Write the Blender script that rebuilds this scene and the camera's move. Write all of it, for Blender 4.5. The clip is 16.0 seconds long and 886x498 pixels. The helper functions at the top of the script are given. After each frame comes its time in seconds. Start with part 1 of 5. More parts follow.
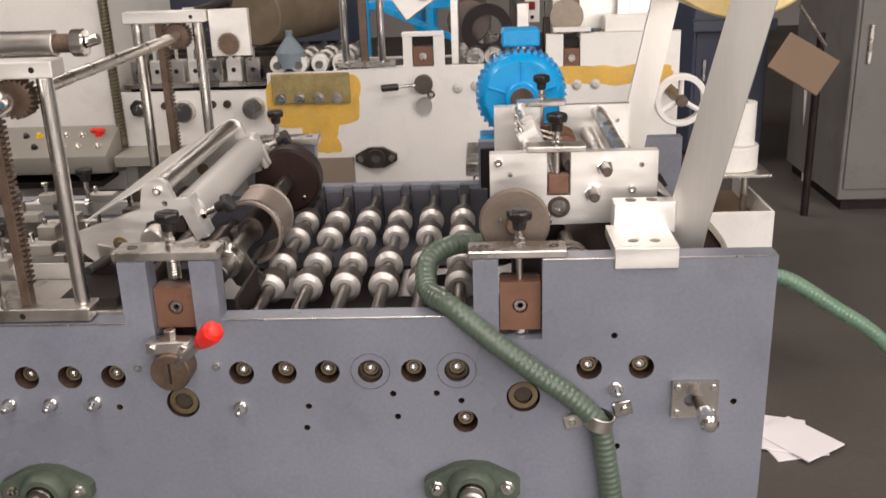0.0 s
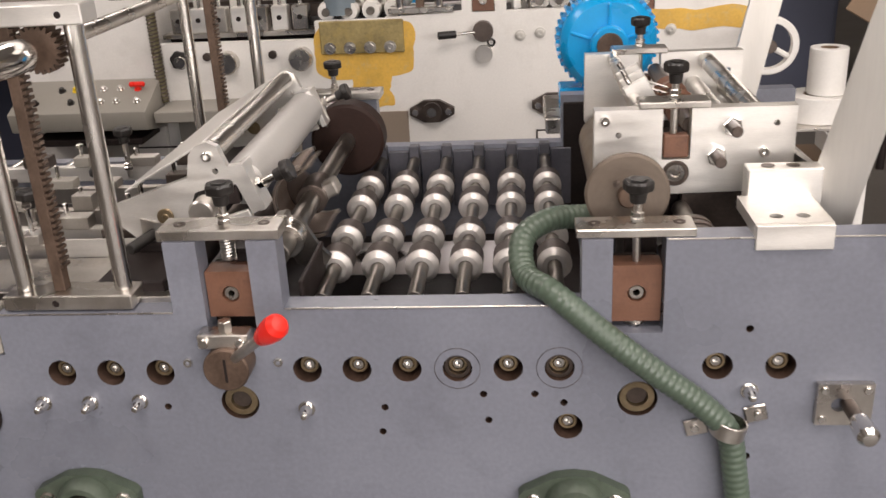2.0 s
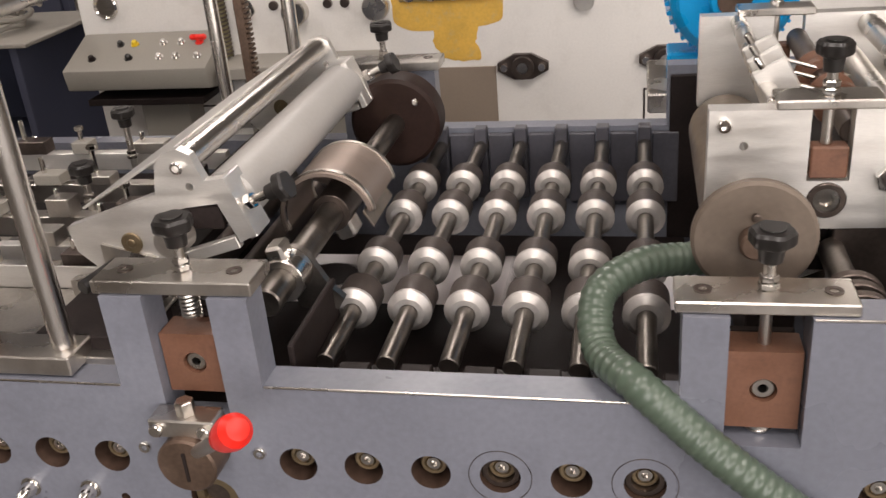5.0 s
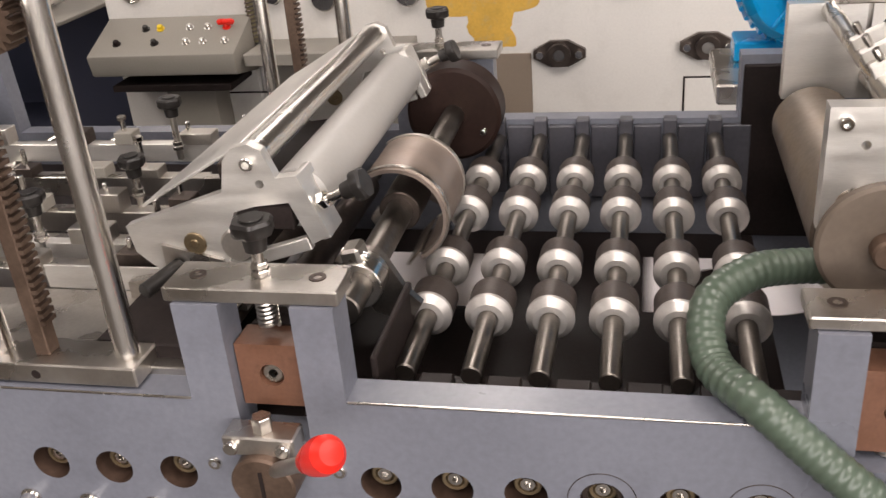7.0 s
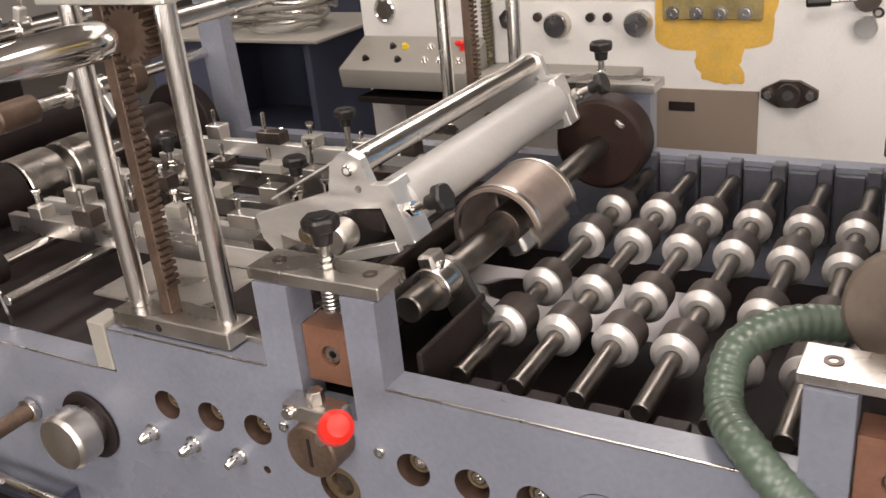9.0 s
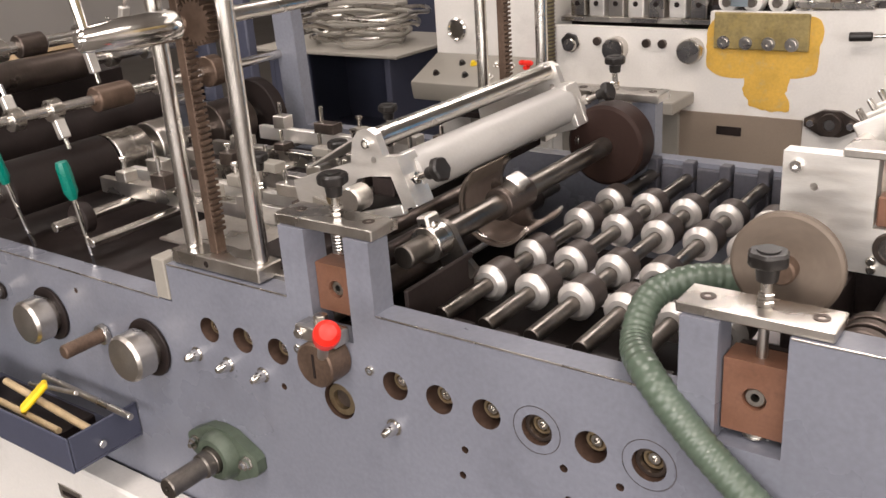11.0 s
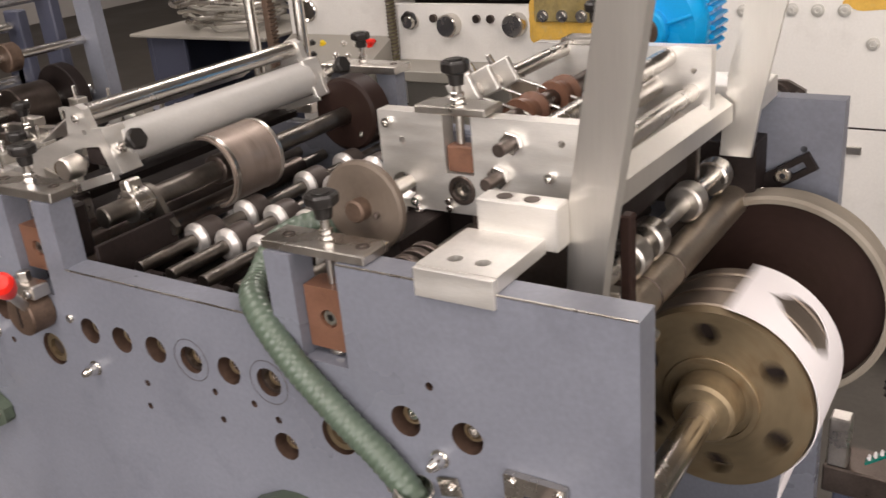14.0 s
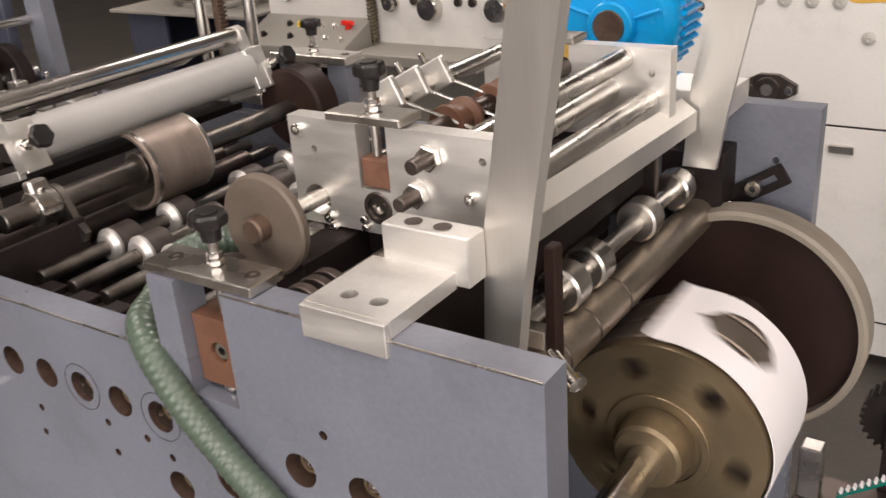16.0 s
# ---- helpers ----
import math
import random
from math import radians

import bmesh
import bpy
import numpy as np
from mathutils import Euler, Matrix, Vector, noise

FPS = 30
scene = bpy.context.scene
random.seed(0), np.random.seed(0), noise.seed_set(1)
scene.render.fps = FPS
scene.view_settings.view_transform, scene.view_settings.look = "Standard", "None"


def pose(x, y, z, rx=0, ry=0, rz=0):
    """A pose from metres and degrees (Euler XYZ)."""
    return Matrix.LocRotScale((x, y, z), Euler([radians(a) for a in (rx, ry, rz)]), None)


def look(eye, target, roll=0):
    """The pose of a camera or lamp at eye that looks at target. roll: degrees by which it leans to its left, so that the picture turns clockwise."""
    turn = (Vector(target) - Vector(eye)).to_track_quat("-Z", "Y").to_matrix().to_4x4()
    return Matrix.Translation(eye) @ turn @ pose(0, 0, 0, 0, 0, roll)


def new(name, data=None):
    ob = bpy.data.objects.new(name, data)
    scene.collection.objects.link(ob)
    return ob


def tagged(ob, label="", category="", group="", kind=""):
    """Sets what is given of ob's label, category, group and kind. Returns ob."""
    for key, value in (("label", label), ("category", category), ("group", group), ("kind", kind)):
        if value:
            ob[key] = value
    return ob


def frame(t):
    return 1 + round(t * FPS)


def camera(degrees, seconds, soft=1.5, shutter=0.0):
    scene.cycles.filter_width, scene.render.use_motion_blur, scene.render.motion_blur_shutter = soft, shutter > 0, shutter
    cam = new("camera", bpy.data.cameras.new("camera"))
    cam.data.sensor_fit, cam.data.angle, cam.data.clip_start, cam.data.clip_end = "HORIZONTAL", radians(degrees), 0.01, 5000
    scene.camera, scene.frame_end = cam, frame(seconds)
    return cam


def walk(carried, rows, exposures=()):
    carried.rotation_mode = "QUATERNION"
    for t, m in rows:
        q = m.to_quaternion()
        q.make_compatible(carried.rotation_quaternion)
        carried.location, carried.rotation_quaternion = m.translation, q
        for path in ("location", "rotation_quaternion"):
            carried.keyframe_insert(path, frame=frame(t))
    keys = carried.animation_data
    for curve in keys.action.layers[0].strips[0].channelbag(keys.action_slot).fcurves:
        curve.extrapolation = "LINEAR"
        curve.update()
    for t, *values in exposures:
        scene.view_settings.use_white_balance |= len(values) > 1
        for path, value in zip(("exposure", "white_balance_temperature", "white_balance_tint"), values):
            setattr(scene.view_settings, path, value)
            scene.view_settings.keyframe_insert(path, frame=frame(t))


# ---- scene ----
cam = camera(50.7, 16.0, shutter=0.5)
PATH = [
    (0, (0.48, -1.16, 1.486), (0.39, 0.726, 0.825), -2.0),
    (0.5, (0.475, -1.136, 1.477), (0.368, 0.725, 0.753), -1.7),
    (1, (0.454, -1.104, 1.471), (0.321, 0.742, 0.714), -1.4),
    (1.5, (0.427, -1.053, 1.463), (0.277, 0.794, 0.708), -1.9),
    (2, (0.398, -0.966, 1.451), (0.227, 0.878, 0.695), -3.0),
    (2.5, (0.427, -0.887, 1.451), (0.148, 0.934, 0.673), -3.7),
    (3, (0.486, -0.823, 1.449), (0.08, 0.977, 0.678), -3.4),
    (3.2, (0.505, -0.804, 1.446), (0.055, 0.988, 0.681), -3.3),
    (5.3, (0.412, -0.613, 1.42), (0.014, 1.14, 0.544), -5.1),
    (5.5, (0.403, -0.613, 1.426), (0.002, 1.138, 0.545), -4.8),
    (6, (0.384, -0.6, 1.423), (-0.022, 1.147, 0.538), -4.7),
    (6.5, (0.362, -0.588, 1.42), (-0.038, 1.158, 0.53), -4.7),
    (7, (0.344, -0.575, 1.415), (-0.07, 1.167, 0.525), -4.9),
    (7.5, (0.341, -0.564, 1.41), (-0.164, 1.155, 0.522), -5.4),
    (8, (0.387, -0.562, 1.416), (-0.33, 1.09, 0.545), -6.5),
    (8.2, (0.418, -0.558, 1.42), (-0.364, 1.068, 0.558), -6.4),
    (10.3, (0.685, -0.643, 1.415), (-0.384, 0.893, 0.709), -4.2),
    (10.5, (0.698, -0.657, 1.411), (-0.383, 0.868, 0.7), -4.0),
    (11, (0.735, -0.689, 1.417), (-0.384, 0.8, 0.687), -4.0),
    (11.5, (0.78, -0.716, 1.424), (-0.347, 0.771, 0.702), -4.1),
    (12, (0.833, -0.737, 1.425), (-0.311, 0.734, 0.699), -4.2),
    (12.5, (0.882, -0.734, 1.427), (-0.263, 0.734, 0.697), -5.0),
    (13, (0.951, -0.712, 1.43), (-0.208, 0.747, 0.702), -5.8),
    (13.5, (1.038, -0.674, 1.429), (-0.092, 0.803, 0.694), -5.5),
    (14, (1.105, -0.619, 1.412), (0.065, 0.904, 0.638), -5.3),
    (14.5, (1.138, -0.566, 1.406), (0.086, 0.954, 0.641), -4.8),
    (15, (1.160, -0.531, 1.395), (0.089, 0.972, 0.625), -4.3),
    (15.5, (1.147, -0.507, 1.405), (0.057, 0.974, 0.614), -4.15),
    (16, (1.116, -0.473, 1.405), (0.075, 1.027, 0.589), -4.3),
]
walk(cam, [(t, look(eye, target, roll)) for t, eye, target, roll in PATH],
     [(0, 0.12), (2, 0.16), (3, -0.03), (5.5, 0.2), (8, 0.32), (10.3, 0.48), (12.5, 0.42), (14, 0.24), (15, 0.12), (16, 0.2)])

# ---- light ----
world = bpy.data.worlds.new("hall_sky")
scene.world = world
world.use_nodes = True
sky = world.node_tree.nodes.new("ShaderNodeTexSky")
sky.sky_type = 'NISHITA'
sky.sun_disc = False
sky.sun_elevation, sky.sun_rotation = radians(50), radians(200)
back = world.node_tree.nodes["Background"]
world.node_tree.links.new(sky.outputs[0], back.inputs[0])
back.inputs[1].default_value = 0.1


def area_lamp(name, m, sx, sy, power, colour):
    data = bpy.data.lights.new(name, 'AREA')
    data.shape, data.size, data.size_y, data.energy, data.color = 'RECTANGLE', sx, sy, power, colour
    ob = new(name, data)
    ob.matrix_basis = m
    return tagged(ob, kind="structure")


DAY = (1.0, 0.90, 0.85)
# unseen lamps added under the closed ceiling to light the machine from above
OVERHEAD_SPOTS = [(-3.4, 0.4), (0.4, -2.3), (-0.6, 4.6), (3.4, -0.6)]
for lx, ly in OVERHEAD_SPOTS:
    area_lamp("overhead_lamp", pose(lx, ly, 4.55), 1.3, 3.0, 105, DAY)
# unseen front lamp in a long window band added behind the camera
area_lamp("front_lamp", look((3.4, -5.85, 2.4), (0.9, 0, 1.0)), 10.0, 2.6, 450, DAY)

# ---- materials ----
def mat(name, colour, rough=0.5, metal=0.0, var=0.12, scale=6.0, bump=0.02, fine=220.0, dirt=None, dirt_amount=0.3, coat=0.0, stretch=(1, 1, 1), rvar=0.12, spec=0.5):
    m = bpy.data.materials.new(name)
    m.use_nodes = True
    nt = m.node_tree
    n, l = nt.nodes, nt.links
    b = n["Principled BSDF"]
    tc = n.new("ShaderNodeTexCoord")
    mp = n.new("ShaderNodeMapping")
    mp.inputs["Scale"].default_value = stretch
    l.new(tc.outputs["Object"], mp.inputs[0])
    big, small = n.new("ShaderNodeTexNoise"), n.new("ShaderNodeTexNoise")
    big.inputs["Scale"].default_value, big.inputs["Detail"].default_value = scale, 6
    small.inputs["Scale"].default_value, small.inputs["Detail"].default_value = fine, 3
    l.new(mp.outputs[0], big.inputs[0])
    l.new(mp.outputs[0], small.inputs[0])
    ramp = n.new("ShaderNodeMapRange")
    ramp.inputs[1].default_value, ramp.inputs[2].default_value = 0.3, 0.7
    ramp.inputs[3].default_value, ramp.inputs[4].default_value = 1 - var, 1 + var
    l.new(big.outputs[0], ramp.inputs[0])
    fr = n.new("ShaderNodeMapRange")
    fr.inputs[1].default_value, fr.inputs[2].default_value = 0.3, 0.7
    fr.inputs[3].default_value, fr.inputs[4].default_value = 1 - var * 0.5, 1 + var * 0.5
    l.new(small.outputs[0], fr.inputs[0])
    mul = n.new("ShaderNodeMath")
    mul.operation = 'MULTIPLY'
    l.new(ramp.outputs[0], mul.inputs[0])
    l.new(fr.outputs[0], mul.inputs[1])
    hue = n.new("ShaderNodeHueSaturation")
    hue.inputs["Color"].default_value = (*colour, 1)
    l.new(mul.outputs[0], hue.inputs["Value"])
    out = hue.outputs[0]
    if dirt:
        dn = n.new("ShaderNodeTexNoise")
        dn.inputs["Scale"].default_value, dn.inputs["Detail"].default_value, dn.inputs["Roughness"].default_value = scale * 2.3, 9, 0.7
        l.new(mp.outputs[0], dn.inputs[0])
        dr = n.new("ShaderNodeMapRange")
        dr.inputs[1].default_value, dr.inputs[2].default_value, dr.inputs[4].default_value = 0.52, 0.72, dirt_amount
        l.new(dn.outputs[0], dr.inputs[0])
        mix = n.new("ShaderNodeMix")
        mix.data_type = 'RGBA'
        mix.inputs[7].default_value = (*dirt, 1)
        l.new(dr.outputs[0], mix.inputs[0])
        l.new(out, mix.inputs[6])
        out = mix.outputs[2]
    l.new(out, b.inputs["Base Color"])
    rr = n.new("ShaderNodeMapRange")
    rr.inputs[1].default_value, rr.inputs[2].default_value = 0.3, 0.7
    rr.inputs[3].default_value, rr.inputs[4].default_value = max(0.03, rough - rvar), min(1, rough + rvar)
    l.new(big.outputs[0], rr.inputs[0])
    l.new(rr.outputs[0], b.inputs["Roughness"])
    b.inputs["Metallic"].default_value = metal
    b.inputs["Coat Weight"].default_value = coat
    b.inputs["Specular IOR Level"].default_value = spec
    if bump:
        bp = n.new("ShaderNodeBump")
        bp.inputs["Strength"].default_value, bp.inputs["Distance"].default_value = bump * 6, 0.0006
        l.new(small.outputs[0], bp.inputs["Height"])
        l.new(bp.outputs[0], b.inputs["Normal"])
    return m


PAINT = mat("blue_grey_paint", (0.176, 0.184, 0.219), 0.36, 0, 0.13, 3.5, 0.025, 160, (0.105, 0.108, 0.132), 0.5, rvar=0.2)
# darker copy of the blue-grey paint; the bed's shade is in its colour
SHADED_PAINT = mat("shade_darkened_paint", (0.075, 0.074, 0.088), 0.4, 0.0, 0.18, 9, 0.02, 160, (0.04, 0.036, 0.034), 0.6)
# navy paint, its base colour darkened to carry shade as well
PAINT_DARK = mat("shaded_navy_paint", (0.055, 0.06, 0.092), 0.5, 0, 0.1, 3, 0.02)
WHITE = mat("off_white_paint", (0.75, 0.725, 0.685), 0.42, 0, 0.05, 2.5, 0.015, 160, (0.46, 0.43, 0.38), 0.3)
GREY_BOX = mat("warm_grey_paint", (0.29, 0.27, 0.235), 0.5, 0, 0.06, 5)
STEEL = mat("ground_steel", (0.6, 0.57, 0.53), 0.3, 1, 0.1, 14, 0.02, 260, (0.32, 0.27, 0.22), 0.3)
CHROME = mat("bright_chrome", (0.78, 0.76, 0.73), 0.14, 1, 0.05, 20, 0)
ALU = mat("brushed_aluminium", (0.8, 0.775, 0.735), 0.42, 0.8, 0.06, 9, 0.03, 180, (0.6, 0.55, 0.49), 0.25, stretch=(1, 1, 6))
POST = mat("polished_post_steel", (0.74, 0.715, 0.68), 0.24, 1, 0.03, 12, 0.01, 260, rvar=0.05)
FACE = mat("turned_roller_face", (0.62, 0.59, 0.56), 0.42, 0.65, 0.08, 60, 0.03, 400)
TAN = mat("worn_tan_steel", (0.42, 0.36, 0.285), 0.36, 0.9, 0.1, 14, 0.02, 220, (0.2, 0.15, 0.1), 0.4)
PLATE_BROWN = mat("brown_friction_disc", (0.15, 0.118, 0.092), 0.55, 0.25, 0.14, 20, 0.03, 200, (0.09, 0.07, 0.055), 0.4)
BOLT_PALE = mat("painted_over_bolt", (0.52, 0.5, 0.46), 0.45, 0.1, 0.06, 20, 0.02)
ALU_FLAT = mat("brushed_flat_bar", (0.76, 0.735, 0.69), 0.38, 0.85, 0.04, 12, 0.04, 320, (0.6, 0.55, 0.5), 0.12, stretch=(1, 1, 0.08))
DARK_STEEL = mat("oily_dark_steel", (0.115, 0.092, 0.08), 0.38, 0.85, 0.2, 18, 0.03)
SHAFT = mat("worn_shaft_steel", (0.21, 0.19, 0.17), 0.4, 1, 0.16, 25, 0.02, 300, (0.12, 0.1, 0.08), 0.45)
COLLAR = mat("knurled_roller_sleeve", (0.075, 0.06, 0.054), 0.5, 0.35, 0.2, 60, 0.09, 500)
BLACK = mat("black_plastic", (0.016, 0.014, 0.013), 0.42, 0, 0.1, 30, 0.01)
# near-black for iron parts; also stands in for shade in holes and gaps
BLACK_AND_SHADE = mat("black_iron_and_shade", (0.019, 0.0135, 0.0125), 0.55, 0.15, 0.3, 12, 0.03, spec=0.25)
BROWN = mat("brown_phenolic", (0.16, 0.075, 0.045), 0.5, 0, 0.16, 25, 0.03, 300, (0.06, 0.03, 0.02), 0.5)
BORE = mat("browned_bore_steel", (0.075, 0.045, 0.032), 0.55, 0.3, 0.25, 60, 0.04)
RUST = mat("brown_gear_steel", (0.14, 0.095, 0.07), 0.48, 0.6, 0.25, 30, 0.04)
DISC = mat("brown_steel_disc", (0.26, 0.215, 0.175), 0.42, 0.8, 0.16, 16, 0.03, 200, (0.12, 0.09, 0.07), 0.4)
BRASS = mat("olive_bronze_casting", (0.27, 0.21, 0.13), 0.42, 0.75, 0.2, 9, 0.03, 120, (0.17, 0.085, 0.03), 0.65)
RED = mat("red_plastic", (0.83, 0.022, 0.012), 0.3, 0, 0.04, 20, 0.0)
GREEN_CAST = mat("green_cast_iron", (0.07, 0.09, 0.065), 0.5, 0.1, 0.2, 25, 0.06, 160, (0.03, 0.03, 0.025), 0.5)
HOSE = mat("green_hose", (0.082, 0.112, 0.082), 0.36, 0, 0.1, 5, 0.0, 200, (0.045, 0.055, 0.04), 0.5, coat=0.12, rvar=0.04)
YELLOW = mat("yellow_paint_patch", (0.66, 0.4, 0.07), 0.55, 0, 0.12, 12, 0.04, 120, (0.5, 0.4, 0.22), 0.65)
CYAN = mat("cyan_blue_enamel", (0.0, 0.33, 0.72), 0.3, 0, 0.06, 12, 0.02, coat=0.3)
PAPER = mat("white_paper", (0.86, 0.82, 0.83), 0.8, 0, 0.02, 10, 0.01)
PAPER_GREY = mat("grey_board", (0.34, 0.31, 0.29), 0.8, 0, 0.06, 10, 0.02)
CREAM = mat("cream_rim", (0.27, 0.235, 0.19), 0.5, 0, 0.14, 14, 0.03, 160, (0.12, 0.085, 0.06), 0.7)
UMBER = mat("dark_umber_disc", (0.028, 0.015, 0.012), 0.55, 0.0, 0.3, 7, 0.02, 150, (0.03, 0.018, 0.012), 0.6, spec=0.18)
GREYROLL = mat("pale_grey_rubber", (0.43, 0.415, 0.395), 0.5, 0, 0.05, 20, 0.04)
FLOOR = mat("dusty_concrete", (0.08, 0.071, 0.061), 0.6, 0, 0.16, 1.3, 0.08, 60, (0.05, 0.044, 0.038), 0.5)
WALL = mat("hall_plaster", (0.5, 0.47, 0.44), 0.8, 0, 0.08, 1.0, 0.05)
CARD = mat("brown_cardboard", (0.2, 0.135, 0.085), 0.7, 0, 0.1, 8, 0.03)
YPLASTIC = mat("yellow_plastic", (0.83, 0.58, 0.02), 0.35, 0, 0.05, 20, 0)
TEAL = mat("green_handle", (0.0, 0.16, 0.12), 0.3, 0, 0.05, 20, 0)
WOOD = mat("pale_wood", (0.45, 0.34, 0.2), 0.6, 0, 0.15, 25, 0.02, stretch=(1, 1, 1))
AMBER = mat("kraft_tape", (0.62, 0.48, 0.22), 0.35, 0, 0.1, 30, 0.02)

# ---- building helpers ----
ORG = {}


def thing(name, at, label, category, group="", kind=""):
    ob = new(name)
    ob.location = at
    ob.empty_display_size = 0.02
    ORG[ob.name] = Vector(at)
    return tagged(ob, label, category, group, kind)


def part(name, bm, material, parent=None, label="", kind="", at=None):
    """Link a mesh drawn in world places as one object under parent."""
    off = ORG[parent.name] if parent else Vector(at or (0, 0, 0))
    for v in bm.verts:
        v.co -= off
    bmesh.ops.recalc_face_normals(bm, faces=bm.faces)
    for f in bm.faces:
        f.smooth = True
    for e in bm.edges:
        if len(e.link_faces) == 2 and e.calc_face_angle(0) > 0.55:
            e.smooth = False
    me = bpy.data.meshes.new(name)
    bm.to_mesh(me)
    bm.free()
    me.materials.append(material)
    ob = new(name, me)
    ORG[ob.name] = off.copy()
    if parent:
        ob.parent = parent
    elif at:
        ob.location = at
    if label:
        ob["label"] = label
    if kind:
        ob["kind"] = kind
    return ob


def box(x0, x1, y0, y1, z0, z1, b=0.0015, bm=None):
    bm = bm or bmesh.new()
    vs = [bm.verts.new((x, y, z)) for z in (z0, z1) for y in (y0, y1) for x in (x0, x1)]
    fs = [bm.faces.new([vs[i] for i in q]) for q in ((0, 2, 3, 1), (4, 5, 7, 6), (0, 1, 5, 4), (2, 6, 7, 3), (0, 4, 6, 2), (1, 3, 7, 5))]
    if b:
        bmesh.ops.bevel(bm, geom=list({e for f in fs for e in f.edges}), offset=b, segments=1, profile=0.5, affect='EDGES')
    return bm


def tbox(m, sx, sy, sz, b=0.0015, bm=None):
    """A box of that size centred at the pose m."""
    t = box(-sx / 2, sx / 2, -sy / 2, sy / 2, -sz / 2, sz / 2, b)
    bmesh.ops.transform(t, matrix=m, verts=t.verts)
    return join(bm, t) if bm else t


def join(bm, other):
    me = bpy.data.meshes.new("tmp")
    other.to_mesh(me)
    other.free()
    bm.from_mesh(me)
    bpy.data.meshes.remove(me)
    return bm


def lathe(p, q, prof, n=24, bm=None):
    """A turned form on the line from p towards q; prof: rows of (metres along, radius)."""
    bm = bm or bmesh.new()
    p = Vector(p)
    d = (Vector(q) - p).normalized()
    u = d.orthogonal().normalized()
    w = d.cross(u)
    rings = []
    for s, r in prof:
        c = p + d * s
        if r <= 1e-6:
            rings.append([bm.verts.new(c)])
        else:
            rings.append([bm.verts.new(c + (u * math.cos(2 * math.pi * i / n) + w * math.sin(2 * math.pi * i / n)) * r) for i in range(n)])
    for a, b in zip(rings, rings[1:]):
        for i in range(n):
            j = (i + 1) % n
            if len(a) == 1 and len(b) == 1:
                continue
            if len(a) == 1:
                bm.faces.new((a[0], b[i], b[j]))
            elif len(b) == 1:
                bm.faces.new((a[i], b[0], a[j]))
            else:
                bm.faces.new((a[i], b[i], b[j], a[j]))
    if len(rings[0]) > 1:
        bm.faces.new(rings[0])
    if len(rings[-1]) > 1:
        bm.faces.new(rings[-1])
    return bm


def rod(p, q, r, n=20, c=0.001, bm=None):
    length = (Vector(q) - Vector(p)).length
    c = min(c, r * 0.4, length * 0.3)
    return lathe(p, q, [(0, r - c), (c, r), (length - c, r), (length, r - c)], n, bm)


def ring(p, q, r0, r1, n=28, c=0.001, bm=None):
    """A hollow turned ring from p to q."""
    length = (Vector(q) - Vector(p)).length
    bm = bm or bmesh.new()
    p = Vector(p)
    d = (Vector(q) - p).normalized()
    u = d.orthogonal().normalized()
    w = d.cross(u)
    prof = [(0, r0), (0, r1 - c), (c, r1), (length - c, r1), (length, r1 - c), (length, r0)]
    loops = [[bm.verts.new(p + d * s + (u * math.cos(2 * math.pi * i / n) + w * math.sin(2 * math.pi * i / n)) * r) for i in range(n)] for s, r in prof]
    for k in range(len(loops)):
        a, b = loops[k], loops[(k + 1) % len(loops)]
        for i in range(n):
            j = (i + 1) % n
            bm.faces.new((a[i], b[i], b[j], a[j]))
    return bm


def circle(x, z, r, n=20):
    return [(x + r * math.cos(2 * math.pi * i / n), z + r * math.sin(2 * math.pi * i / n)) for i in range(n)]


def prism(outline, holes, y0, y1, bm=None):
    """A plate with through holes: outline and holes in (x, z), from y0 to y1."""
    bm = bm or bmesh.new()
    edges = []
    for loop in [outline, *holes]:
        vs = [bm.verts.new((x, y0, z)) for x, z in loop]
        edges += [bm.edges.new((vs[i], vs[(i + 1) % len(vs)])) for i in range(len(vs))]
    res = bmesh.ops.triangle_fill(bm, use_beauty=True, use_dissolve=False, edges=edges)
    faces = [g for g in res["geom"] if isinstance(g, bmesh.types.BMFace)]
    ext = bmesh.ops.extrude_face_region(bm, geom=faces, use_keep_orig=True)
    for g in ext["geom"]:
        if isinstance(g, bmesh.types.BMVert):
            g.co.y = y1
    return bm


def turned(bm, m):
    bmesh.ops.transform(bm, matrix=m, verts=bm.verts)
    return bm


def smooth_path(pts, steps):
    """Points along a Catmull-Rom curve."""
    P = [Vector(p) for p in pts]
    P = [2 * P[0] - P[1]] + P + [2 * P[-1] - P[-2]]
    out = []
    for i in range(1, len(P) - 2):
        for k in range(steps):
            t = k / steps
            a, b, c, d = P[i - 1], P[i], P[i + 1], P[i + 2]
            out.append(0.5 * ((2 * b) + (c - a) * t + (2 * a - 5 * b + 4 * c - d) * t * t + (3 * b - a - 3 * c + d) * t ** 3))
    return out + [P[-2]]


